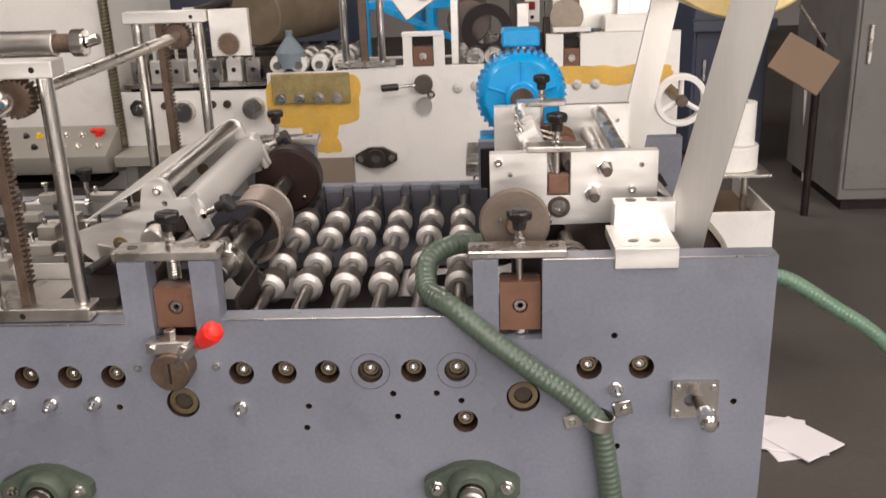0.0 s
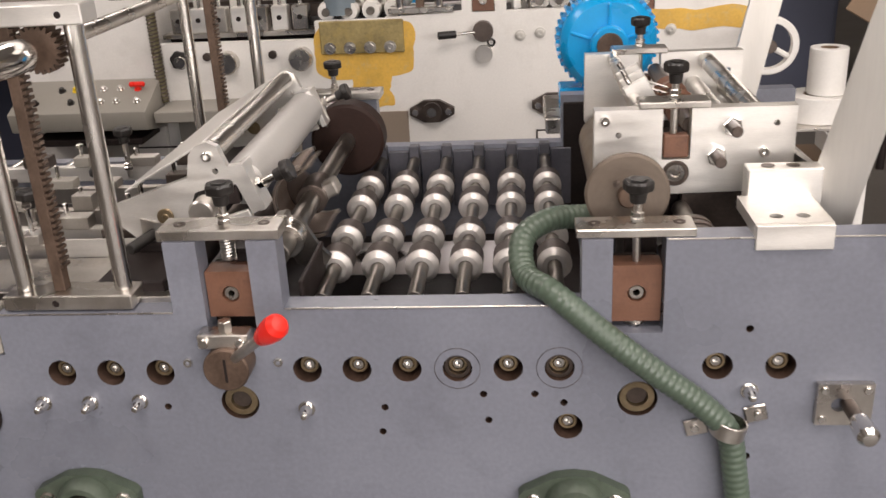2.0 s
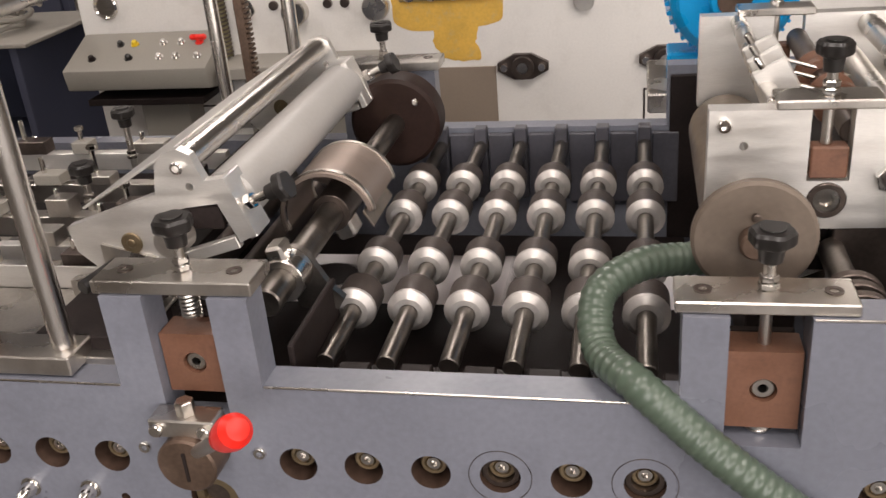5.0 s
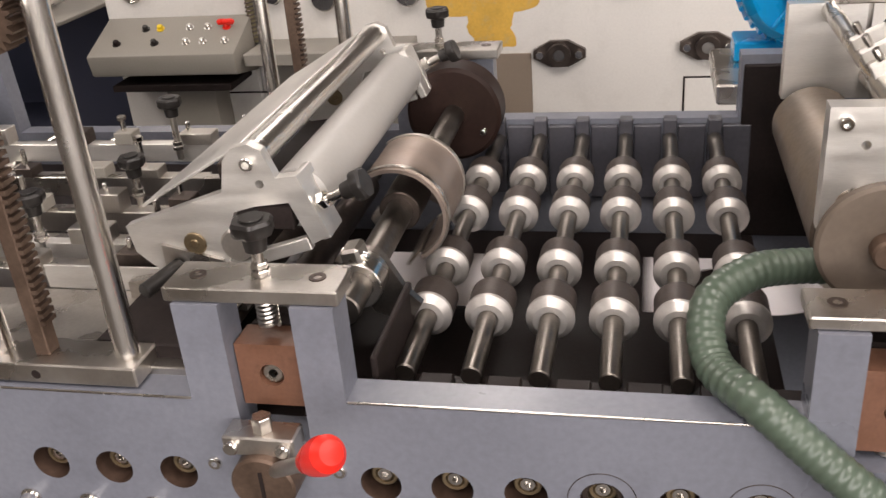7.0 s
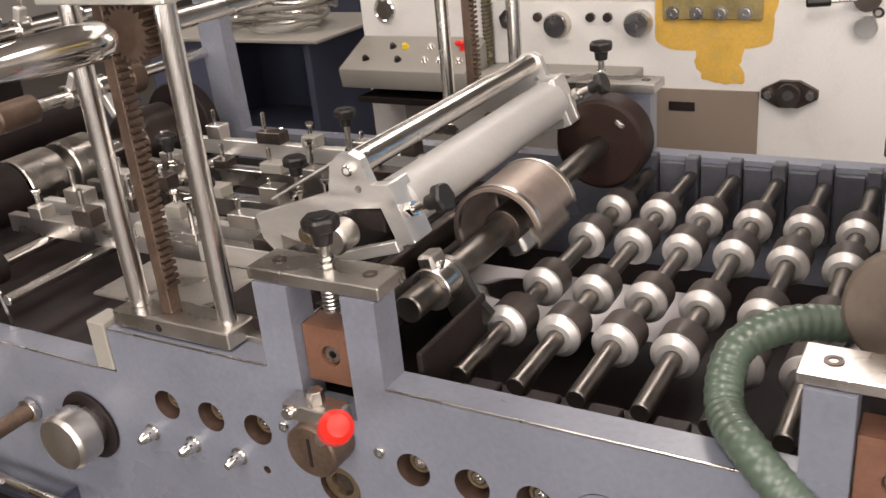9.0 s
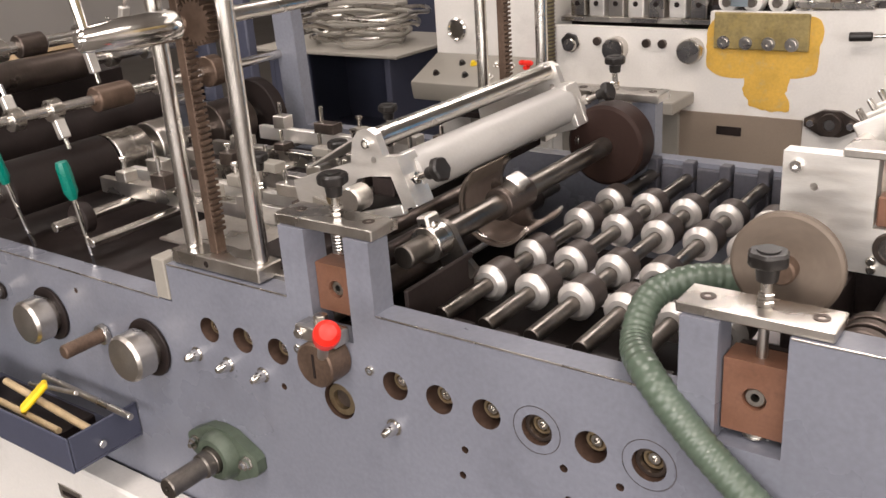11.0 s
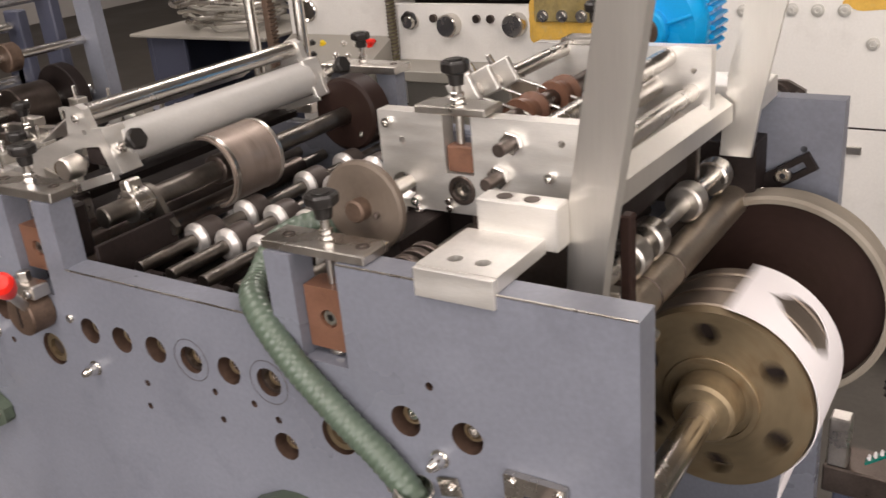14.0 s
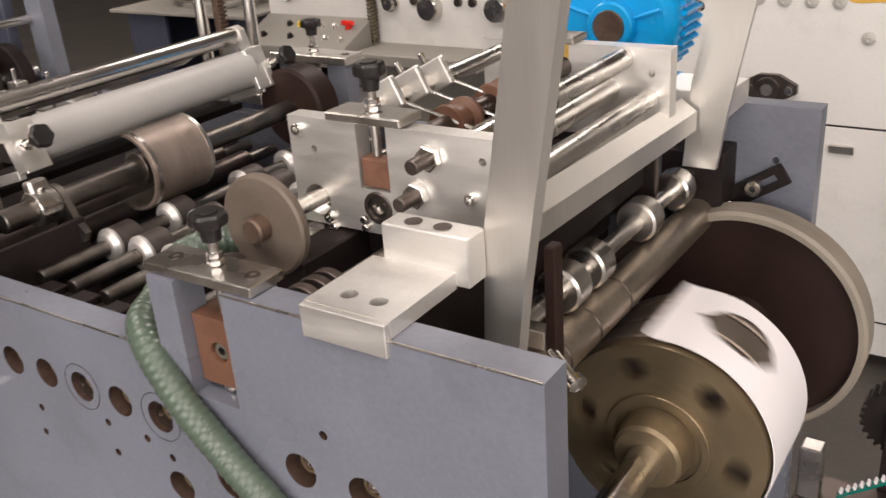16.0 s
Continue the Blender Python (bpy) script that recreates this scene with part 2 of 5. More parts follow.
def tube(path, radius, n=12, bm=None):
    """A tube along path; radius: a number, or a function of the metres along."""
    bm = bm or bmesh.new()
    rings, s = [], 0.0
    u = None
    for i, p in enumerate(path):
        d = (path[min(i + 1, len(path) - 1)] - path[max(i - 1, 0)]).normalized()
        u = d.orthogonal().normalized() if u is None else (u - d * u.dot(d)).normalized()
        w = d.cross(u)
        if i:
            s += (p - path[i - 1]).length
        r = radius(s) if callable(radius) else radius
        rings.append([bm.verts.new(p + (u * math.cos(2 * math.pi * k / n) + w * math.sin(2 * math.pi * k / n)) * r) for k in range(n)])
    for a, b in zip(rings, rings[1:]):
        for k in range(n):
            j = (k + 1) % n
            bm.faces.new((a[k], b[k], b[j], a[j]))
    bm.faces.new(rings[0])
    bm.faces.new(rings[-1])
    return bm


def spring(x, y, z0, z1, r, turns, wire=0.0016):
    n = int(turns * 12)
    path = [Vector((x + r * math.cos(2 * math.pi * i / 12), y + r * math.sin(2 * math.pi * i / 12), z0 + (z1 - z0) * i / n)) for i in range(n + 1)]
    return tube(path, wire, 6)


def hexnut(p, q, r, bm=None):
    return rod(p, q, r, 6, 0.0008, bm)


def star_knob(p, up, r, h, lobes=6, bm=None):
    """A lobed hand knob, flat on top, standing at p along up."""
    bm = bm or bmesh.new()
    p, d = Vector(p), Vector(up).normalized()
    u = d.orthogonal().normalized()
    w = d.cross(u)
    n = lobes * 8
    rings = []
    for s, k in ((0.0, 0.5), (0.45, 0.58), (0.54, 0.93), (0.62, 1.0), (0.9, 1.0), (1.0, 0.88)):
        lp = []
        for i in range(n):
            a = 2 * math.pi * i / n
            rr = r * k * (1 - (0.1 if k > 0.6 else 0.0) * (1 - math.cos(lobes * a)) / 2)
            lp.append(bm.verts.new(p + d * (h * s) + (u * math.cos(a) + w * math.sin(a)) * rr))
        rings.append(lp)
    for a, b in zip(rings, rings[1:]):
        for i in range(n):
            j = (i + 1) % n
            bm.faces.new((a[i], b[i], b[j], a[j]))
    bm.faces.new(rings[0])
    bm.faces.new(rings[-1])
    return bm


def gear(p, q, r, teeth, depth, bore=0.0):
    """A spur gear from p to q."""
    bm = bmesh.new()
    p = Vector(p)
    L = Vector(q) - p
    d = L.normalized()
    u = d.orthogonal().normalized()
    w = d.cross(u)
    lo, hi = [], []
    for i in range(teeth * 4):
        a = 2 * math.pi * i / (teeth * 4)
        rr = r if i % 4 in (0, 1) else r - depth
        v = (u * math.cos(a) + w * math.sin(a)) * rr
        lo.append(bm.verts.new(p + v))
        hi.append(bm.verts.new(p + v + L))
    n = len(lo)
    for i in range(n):
        j = (i + 1) % n
        bm.faces.new((lo[i], lo[j], hi[j], hi[i]))
    bm.faces.new(lo)
    bm.faces.new(hi)
    return bm


def socket_screw(x, y, z, r, parent, name="screw"):
    """A cap screw head with its socket, facing -y."""
    o = part(name, lathe((x, y, z), (x, y - 1, z), [(0, r), (0.006, r), (0.0075, r * 0.85), (0.0075, r * 0.45), (0.003, r * 0.42), (0.003, 0)], 16), CHROME, parent)
    return o

# ---- hall ----
def structure(name, bm, material, label):
    return tagged(part(name, bm, material), label, kind="structure")


structure("floor", box(-9, 9, -6.3, 12.3, -0.2, 0, 0), FLOOR, "dusty grey concrete workshop floor")
structure("wall_west", box(-9.3, -9, -6.3, 12.3, 0, 4.7, 0), WALL, "plain plastered workshop wall")
structure("wall_east", box(9, 9.3, -6.3, 12.3, 0, 4.7, 0), WALL, "plain plastered workshop wall")
structure("wall_north", box(-9, 9, 12, 12.3, 0, 4.7, 0), WALL, "plain plastered workshop wall")
bm = box(-9, 9, -6.3, -6, 0, 1.0, 0)
box(-9, 9, -6.3, -6, 3.8, 4.7, 0, bm)
box(-9, -1.8, -6.3, -6, 1.0, 3.8, 0, bm)
box(8.6, 9, -6.3, -6, 1.0, 3.8, 0, bm)
structure("wall_south", bm, WALL, "workshop wall with one long window opening")
structure("ceiling", box(-9.3, 9.3, -6.3, 12.3, 4.7, 4.9, 0), WALL, "plain workshop ceiling")

# ---- machine frame ----
frame_thing = thing("machine_frame", (0, 0, 0), "blue-grey painted steel frame of a paper converting machine", "machine frame")
HOLES = [(-0.168 + 0.062 * i, 0.899) for i in range(3)] + [(0.138 + 0.06 * i, 0.902) for i in range(6)] + [(0.619, 0.903), (0.69, 0.903), (0.448, 0.822)]
BIG = [(0.05, 0.857), (0.529, 0.86)]
DOTS = [(-0.042, 0.851), (0.228, 0.849), (0.223, 0.815), (0.348, 0.867), (0.409, 0.867), (0.443, 0.855), (0.353, 0.831), (0.818, 0.849), (0.652, 0.951), (-0.46, 0.895), (0.66, 0.78)]
front = [(-1.7, 0.06), (0.862, 0.06), (0.862, 1.062), (0.555, 1.062), (0.555, 0.947), (0.497, 0.947), (0.497, 1.062), (0.463, 1.062), (0.463, 0.983),
         (0.118, 0.983), (0.118, 1.068), (0.083, 1.068), (0.083, 0.941), (0.024, 0.941), (0.024, 1.068), (-0.015, 1.068), (-0.015, 0.979),
         (-0.235, 0.979), (-0.235, 0.925), (-1.7, 0.925)]
holes = [circle(x, z, 0.0175, 24) for x, z in HOLES] + [circle(x, z, 0.0235, 28) for x, z in BIG] + [circle(x, z, 0.0046, 10) for x, z in DOTS]
plate = part("front_panel", prism(front, holes, 0, 0.0335), PAINT, frame_thing, "blue-grey enamelled side plate with drilled holes")
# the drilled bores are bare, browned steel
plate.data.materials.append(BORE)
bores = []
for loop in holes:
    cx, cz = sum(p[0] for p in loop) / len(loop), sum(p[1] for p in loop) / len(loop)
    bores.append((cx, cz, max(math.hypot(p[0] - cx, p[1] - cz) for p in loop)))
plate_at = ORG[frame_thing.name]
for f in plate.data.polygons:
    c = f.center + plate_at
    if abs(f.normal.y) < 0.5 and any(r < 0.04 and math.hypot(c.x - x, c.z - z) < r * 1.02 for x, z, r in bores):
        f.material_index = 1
rear = [(-1.7, 0.06), (0.88, 0.06), (0.88, 1.062), (0.47, 1.062), (0.47, 0.975), (0.136, 0.975), (0.136, 1.066), (0.096, 1.066), (0.096, 0.95), (0.036, 0.95), (0.036, 1.066), (-0.01, 1.066),
        (-0.01, 0.96), (-0.645, 0.96), (-0.66, 1.42), (-0.715, 1.42), (-0.70, 0.985), (-1.7, 0.985)]
part("back_panel", prism(rear, [circle(0.83, 0.99, 0.005, 10)], 0.70, 0.73), PAINT, frame_thing)
for x, z in ((-0.82, 1.20), (-0.95, 1.13), (-0.98, 1.0)):
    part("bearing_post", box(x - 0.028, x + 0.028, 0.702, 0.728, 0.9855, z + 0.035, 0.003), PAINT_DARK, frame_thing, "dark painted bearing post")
# black sheet added behind the bores so their depths look shaded
part("bore_backing_sheet", box(-1.6, 0.85, 0.034, 0.05, 0.3, 0.885), BLACK_AND_SHADE, frame_thing, "black sheet added behind the drilled holes")
part("bed_plate", box(-0.20, 0.50, 0.052, 0.695, 0.79, 0.80), BLACK_AND_SHADE, frame_thing)
part("inner_bar", box(0.125, 0.46, 0.034, 0.105, 0.886, 0.9415), BLACK_AND_SHADE, frame_thing, "black bearing bar with notches")
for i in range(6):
    part("tooth", box(0.142 + 0.0595 * i + 0.014, 0.142 + 0.0595 * i + 0.044, 0.033, 0.094, 0.9415, 0.951), BLACK_AND_SHADE, frame_thing)
    part("shaft_bracket", box(0.142 + 0.0595 * i - 0.009, 0.142 + 0.0595 * i + 0.009, 0.678, 0.699, 0.87, 0.980), SHADED_PAINT, frame_thing, "dark blue bracket with the bed's shade in its paint")
    part("bracket_filler", box(0.142 + 0.0595 * i + 0.011, 0.142 + 0.0595 * i + 0.048, 0.688, 0.699, 0.86, 0.968), SHADED_PAINT, frame_thing, "dark blue bracket with the bed's shade in its paint")
# black sheet added over the far plate's face, in place of shade there
part("darkening_sheet", box(0.474, 0.60, 0.69, 0.699, 0.80, 1.05), BLACK_AND_SHADE, frame_thing, "black sheet added to darken the far plate")
part("inner_wall", box(0.128, 0.134, 0.04, 0.17, 0.86, 1.0), BLACK_AND_SHADE, frame_thing)
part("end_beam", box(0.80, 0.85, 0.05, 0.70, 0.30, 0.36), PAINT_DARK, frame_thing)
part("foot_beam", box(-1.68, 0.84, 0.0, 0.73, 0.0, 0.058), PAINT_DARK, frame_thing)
part("joint_block", box(-0.262, -0.2365, -0.002, 0.03, 0.927, 0.985), GREY_BOX, frame_thing, "bare grey steel joint block")
for x, z in HOLES:
    part("bore_bush", ring((x, 0.0335, z), (x, 0.012, z), 0.008, 0.0115, 18), BRASS, frame_thing)
for x, z in ((0.318, 0.902), (0.438, 0.902)):
    part("scribed_ring", ring((x, -0.0001, z), (x, -0.0004, z), 0.0266, 0.0273, 40, 0.0001), DARK_STEEL, frame_thing, "thin scribed ring round a bore")
    part("bearing_ring", ring((x, 0.03, z), (x, 0.006, z), 0.0118, 0.0168, 28), DARK_STEEL, frame_thing)
for x, z in BIG:
    o = part("bearing_race", ring((x, 0.03, z), (x, 0.004, z), 0.013, 0.021, 28), BRASS, frame_thing, "tarnished bearing ring")
    part("bearing_core", rod((x, 0.03, z), (x, 0.009, z), 0.0125, 20), DARK_STEEL, o)
for x, z in [(-0.2, 0.857), (-0.14, 0.857), (-0.076, 0.859), (0.132, 0.848), (0.657, 0.871)]:
    o = part("acorn_nut", lathe((x, 0, z), (x, -1, z), [(0, 0.0105), (0.002, 0.0105), (0.0022, 0.008), (0.008, 0.008), (0.016, 0.0062), (0.0215, 0.0035), (0.023, 0)], 12), CHROME, frame_thing, "chrome acorn nut")
for x, z in [(-0.007, 0.913), (0.104, 0.913)]:
    socket_screw(x, 0.004, z, 0.0062, frame_thing)
for x0, x1, z in ((0.119, 0.462, 0.983), (0.556, 0.861, 1.062), (-0.234, -0.016, 0.979), (-1.2, -0.263, 0.925)):
    part("worn_edge", box(x0, x1, -0.0006, 0.0012, z - 0.0012, z + 0.0006, 0.0003), STEEL, frame_thing, "bare steel where paint has worn off the edge")
# flanged bearings low on the plate
for fx, reach in ((0.455, 0.03), (-0.165, 0.085)):
    out = [(fx + 0.068 * c, 0.722 + 0.037 * s) for c, s in ((-1, -.25), (-.93, -.42), (-.35, -.98), (0, -1.06), (.35, -.98), (.93, -.42), (1, -.25), (1, .25), (.93, .42), (.35, .98), (0, 1.06), (-.35, .98), (-.93, .42), (-1, .25))]
    fl = thing("flange_bearing", (fx, -0.001, 0.722), "oval green cast-iron flange bearing bolted to the side plate", "bearing", "flange bearings")
    part("flange", prism(out, [], -0.016, -0.001), GREEN_CAST, fl)
    part("boss", lathe((fx, -0.016, 0.722), (fx, -1, 0.722), [(0, 0.036), (0.012, 0.034), (0.018, 0.029), (0.018, 0.021), (0.012, 0.02)], 32), GREEN_CAST, fl)
    part("inner_ring", ring((fx, -0.014, 0.722), (fx, -0.04, 0.722), 0.012, 0.019, 28), SHAFT, fl, "worn steel inner ring")
    part("shaft_end", lathe((fx, -0.01, 0.722), (fx, -1, 0.722), [(0, 0.0175), (0.042, 0.0175), (0.044, 0.0145), (reach + 0.012, 0.0145), (reach + 0.014, 0.013), (reach + 0.014, 0.004), (reach + 0.008, 0.003), (reach + 0.008, 0)], 24), SHAFT if reach > 0.05 else STEEL, fl)
    for s in (-1, 1):
        part("bolt", lathe((fx + s * 0.05, -0.016, 0.722 + 0.003), (fx + s * 0.05, -1, 0.725), [(0, 0.011), (0.002, 0.011), (0.0022, 0.0085), (0.009, 0.0085), (0.009, 0.005), (0.014, 0.0045), (0.014, 0)], 6), CHROME, fl)
# left shaft caps
for x, z in [(-0.538, 0.842), (-0.302, 0.842), (-0.675, 0.852), (-0.80, 0.842)]:
    cap = thing("shaft_cap", (x, -0.002, z), "round polished steel shaft cap on the side plate", "shaft cap", "shaft caps")
    r = 0.0345 if z < 0.85 else 0.012
    part("seat_ring", rod((x, -0.001, z), (x, -0.006, z), r * 1.25, 32), BLACK_AND_SHADE, cap, "black seat ring")
    part("cap", lathe((x, -0.006, z), (x, -1, z), [(0, r * 0.8), (0.008, r * 0.8), (0.01, r), (0.036, r), (0.041, r * 0.9), (0.042, 0)], 36), STEEL, cap)
stub = thing("stub_shaft", (-0.407, -0.001, 0.838), "short brown steel stub shaft on the side plate", "shaft")
part("collar", ring((-0.407, -0.001, 0.838), (-0.407, -0.01, 0.838), 0.011, 0.0155), STEEL, stub)
part("pin", rod((-0.407, 0.0, 0.838), (-0.407, -0.07, 0.838), 0.0105, 20, 0.0015), RUST, stub)

# hose clamp and latch
clamp = thing("hose_clamp", (0.622, -0.02, 0.838), "steel saddle clamp holding the hose to the side plate", "clamp")
part("strap", turned(ring((0, 0, -0.010), (0, 0, 0.010), 0.0185, 0.0205, 28), pose(0.632, -0.0185, 0.832, 0, 14, 0)), STEEL, clamp)
for s in (-1, 1):
    o = part("ear", tbox(pose(0.632 + s * 0.034, -0.003, 0.832 + s * 0.009, 0, -14, 0), 0.026, 0.003, 0.022), STEEL, clamp)
    part("rivet", rod((0.632 + s * 0.036, -0.0045, 0.832 + s * 0.009), (0.632 + s * 0.036, -0.009, 0.832 + s * 0.009), 0.005, 12), CHROME, o)
latch = thing("latch", (0.763, -0.001, 0.856), "steel spring latch with a domed chrome pull", "latch")
plate = part("plate", prism([(0.732, 0.829), (0.795, 0.829), (0.795, 0.883), (0.732, 0.883)], [circle(0.757, 0.856, 0.009, 16)], -0.009, -0.001), STEEL, latch)
for sx in (-1, 1):
    for sz in (-1, 1):
        part("screw", rod((0.7635 + sx * 0.024, -0.009, 0.856 + sz * 0.019), (0.7635 + sx * 0.024, -0.0115, 0.856 + sz * 0.019), 0.005, 14), CHROME, plate)
part("bolt_pin", rod((0.768, -0.004, 0.856), (0.768, -0.055, 0.856), 0.0085, 18), DARK_STEEL, latch)
part("pull", lathe((0.768, -0.045, 0.856), (0.768, -1, 0.856), [(0, 0.0115), (0.02, 0.013), (0.03, 0.0125), (0.036, 0.008), (0.038, 0)], 24), CHROME, latch, "domed chrome pull")

# ---- pillar clamps ----
def clamp_screw(x, y, z0, knob_z, r, zlow, group_label, spring_span=None):
    t = thing("clamp_screw", (x, y, z0), group_label, "clamp screw", "clamp screws")
    part("stud", rod((x, y, zlow), (x, y, knob_z + 0.006), 0.0046, 14), STEEL, t, "threaded steel stud")
    part("nut", hexnut((x, y, z0 + 0.0005), (x, y, z0 + 0.006), 0.008), CHROME, t)
    part("lock_nut", hexnut((x, y, z0 + 0.0068), (x, y, z0 + 0.0125), 0.0072), CHROME, t)
    k = part("knob", star_knob((x, y, knob_z - 0.004), (0, 0, 1), r, 0.026), BLACK, t, "black lobed plastic knob")
    part("cap", rod((x, y, knob_z + 0.0222), (x, y, knob_z + 0.0235), r * 0.55, 20), BLACK, k)
    if spring_span:
        part("spring", spring(x, y, *spring_span, 0.0078, 8), STEEL, t)
    return t


def slot_block(x0, x1, z0, z1, y0, label):
    t = thing("slide_block", ((x0 + x1) / 2, y0, z0), label, "bearing block", "slide blocks")
    xm, zm = (x0 + x1) / 2, (z0 + z1) / 2
    part("block", prism([(x0, z0), (x1, z0), (x1, z1), (x0, z1)], [circle(xm, zm, 0.0105, 18)], y0, y0 + 0.03), BROWN, t)
    part("bush", ring((xm, y0 + 0.012, zm), (xm, y0 + 0.003, zm), 0.004, 0.009, 18), STEEL, t)
    part("backing", box(x0 + 0.002, x1 - 0.002, y0 + 0.0305, y0 + 0.04, z0, z1), BLACK_AND_SHADE, t)
    return t


def cross_plate(x0, x1, y0, y1, z0, z1, holes_x, label):
    t = thing("cap_plate", ((x0 + x1) / 2, (y0 + y1) / 2, z0), label, "plate", "cap plates")
    part("plate", box(x0, x1, y0, y1, z0, z1, 0.0012), STEEL, t)
    for hx in holes_x:
        part("cap_screw", lathe((hx, (y0 + y1) / 2, z1 - 0.004), (hx, (y0 + y1) / 2, 9), [(0, 0.007), (0.0048, 0.007), (0.0048, 0.0035), (0.001, 0.003), (0.001, 0)], 16), DARK_STEEL, t)
    return t


cross_plate(-0.022, 0.122, 0.003, 0.049, 1.0685, 1.081, (0.0, 0.1), "ground steel cap plate across a slotted pillar")
clamp_screw(0.053, 0.027, 1.081, 1.108, 0.0175, 1.035, "spring-loaded clamp screw with a black star knob", (1.036, 1.067))
slot_block(0.0255, 0.0815, 0.968, 1.026, 0.012, "brown phenolic slide block in the slotted pillar")
cross_plate(0.457, 0.588, 0.004, 0.047, 1.0625, 1.0725, (0.478, 0.572), "ground steel cap plate across a slotted pillar")
clamp_screw(0.526, 0.028, 1.0725, 1.1, 0.0175, 1.0, "clamp screw with a black star knob")
slot_block(0.4985, 0.5535, 0.956, 1.0255, 0.013, "brown phenolic slide block in the slotted pillar")
part("return_spring", spring(0.526, 0.026, 0.948, 0.956, 0.010, 3), STEEL, frame_thing)
# the same on the far side plate
cross_plate(-0.02, 0.145, 0.69, 0.74, 1.0665, 1.08, (0.0, 0.125), "ground steel cap plate across the far pillar")
clamp_screw(0.058, 0.715, 1.08, 1.112, 0.0175, 1.0, "spring-loaded clamp screw with a black star knob", (1.0, 1.064))
slot_block(0.0375, 0.0945, 0.955, 0.99, 0.699, "brown phenolic slide block in the far pillar")

# eccentric lever with the red ball
lever = thing("eccentric_lever", (0.05, -0.001, 0.92), "brown steel eccentric with a red-knobbed lever", "lever")
hub = part("eccentric", rod((0.05, 0.0, 0.92), (0.05, -0.034, 0.92), 0.0275, 36, 0.002), RUST, lever)
part("slot", box(0.0485, 0.0515, -0.0352, -0.0342, 0.905, 0.935, 0), BLACK_AND_SHADE, hub)
part("arm", rod((0.062, -0.03, 0.935), (0.112, -0.075, 0.985), 0.0062, 14), STEEL, lever)
a, b = Vector((0.108, -0.071, 0.981)), Vector((0.142, -0.097, 1.014))
part("handle", lathe(a, b, [(0, 0.0075), (0.004, 0.0095), (0.018, 0.0128), (0.034, 0.0146), (0.044, 0.0137), (0.05, 0.009), (0.052, 0)], 28), RED, lever, "bright red plastic handle")
keeper = thing("stop_bracket", (0.052, -0.002, 0.952), "small steel stop bracket with two screws", "bracket")
part("bar", box(0.018, 0.079, -0.026, -0.001, 0.944, 0.962), STEEL, keeper)
for x in (0.026, 0.07):
    part("screw", rod((x, -0.026, 0.953), (x, -0.031, 0.953), 0.0062, 16), CHROME, keeper)
part("adjuster", hexnut((0.05, -0.014, 0.962), (0.05, -0.014, 0.976), 0.0085), STEEL, keeper)
part("adjuster_pin", rod((0.05, -0.014, 0.93), (0.05, -0.014, 0.945), 0.005), STEEL, keeper)

# ---- roller bed ----
SPIN = []


def roller_shaft(x, z):
    t = thing("roller_shaft", (x, 0.4, z), "dark steel shaft with four grey rollers across the bed", "roller", "bed rollers")
    part("shaft", rod((x, 0.088, z), (x, 0.698, z), 0.0097, 18), SHAFT, t)
    for y0, length in ((0.184, 0.047), (0.281, 0.043), (0.417, 0.047), (0.516, 0.042)):
        r = 0.0235
        c = part("roller", lathe((x, y0, z), (x, 9, z), [(0.009, r - 0.0004), (length - 0.003, r - 0.0004), (length, r - 0.003), (length, 0.0098)], 28), COLLAR, t)
        part("face_ring", lathe((x, y0, z), (x, 9, z), [(0.001, 0.0098), (0.0, 0.0105), (0.0, r - 0.007), (0.0065, r), (0.0105, r)], 28), FACE, c, "bright chamfered steel face")
    SPIN.append(t)
    return t


for i in range(6):
    roller_shaft(0.142 + 0.0595 * i, 0.952)
for x in (0.619, 0.69, -0.168, -0.106, -0.044):
    t = thing("plain_roller", (x, 0.37, 0.905), "plain dark steel roller inside the machine", "roller", "plain rollers")
    part("core", rod((x, 0.052, 0.905), (x, 0.69, 0.905), 0.0105, 18), SHAFT, t)
    part("sleeve", rod((x, 0.12, 0.905), (x, 0.62, 0.905), 0.019, 24, 0.002), DARK_STEEL, t)
for x, z in HOLES:
    part("journal", lathe((x, 0.0338, z), (x, -1, z), [(0, 0.0075), (0.020, 0.0075), (0.0215, 0.006), (0.0215, 0.003), (0.016, 0.003), (0.016, 0)], 14), CHROME, frame_thing, "bright steel journal end")

# ---- rotary cutter shaft ----
CX, CZ = 0.095, 1.016
cutter = thing("cutter_shaft", (CX, 0.30, CZ), "rotating steel shaft with a curved creasing shell and a dark disc", "rotary cutter")
part("shaft", rod((CX, 0.085, CZ), (CX, 0.69, CZ), 0.0145, 24, 0.0015), SHAFT, cutter)


SHELL = mat("brown_creasing_shell", (0.34, 0.275, 0.235), 0.42, 0.7, 0.12, 16, 0.06, 420, (0.2, 0.15, 0.12), 0.3, stretch=(1, 6, 1))


def shell(r0, r1, y0, y1, a0, a1, n=36):
    bm = bmesh.new()
    rows = []
    for i in range(n + 1):
        a = radians(a0 + (a1 - a0) * i / n)
        c, s = math.cos(a), math.sin(a)
        rows.append([bm.verts.new((CX + r * c, y, CZ + r * s)) for r, y in ((r0, y0), (r1, y0), (r1, y1), (r0, y1))])
    for p, q in zip(rows, rows[1:]):
        for k in range(4):
            bm.faces.new((p[k], p[(k + 1) % 4], q[(k + 1) % 4], q[k]))
    bm.faces.new(rows[0])
    bm.faces.new(rows[-1])
    return bm


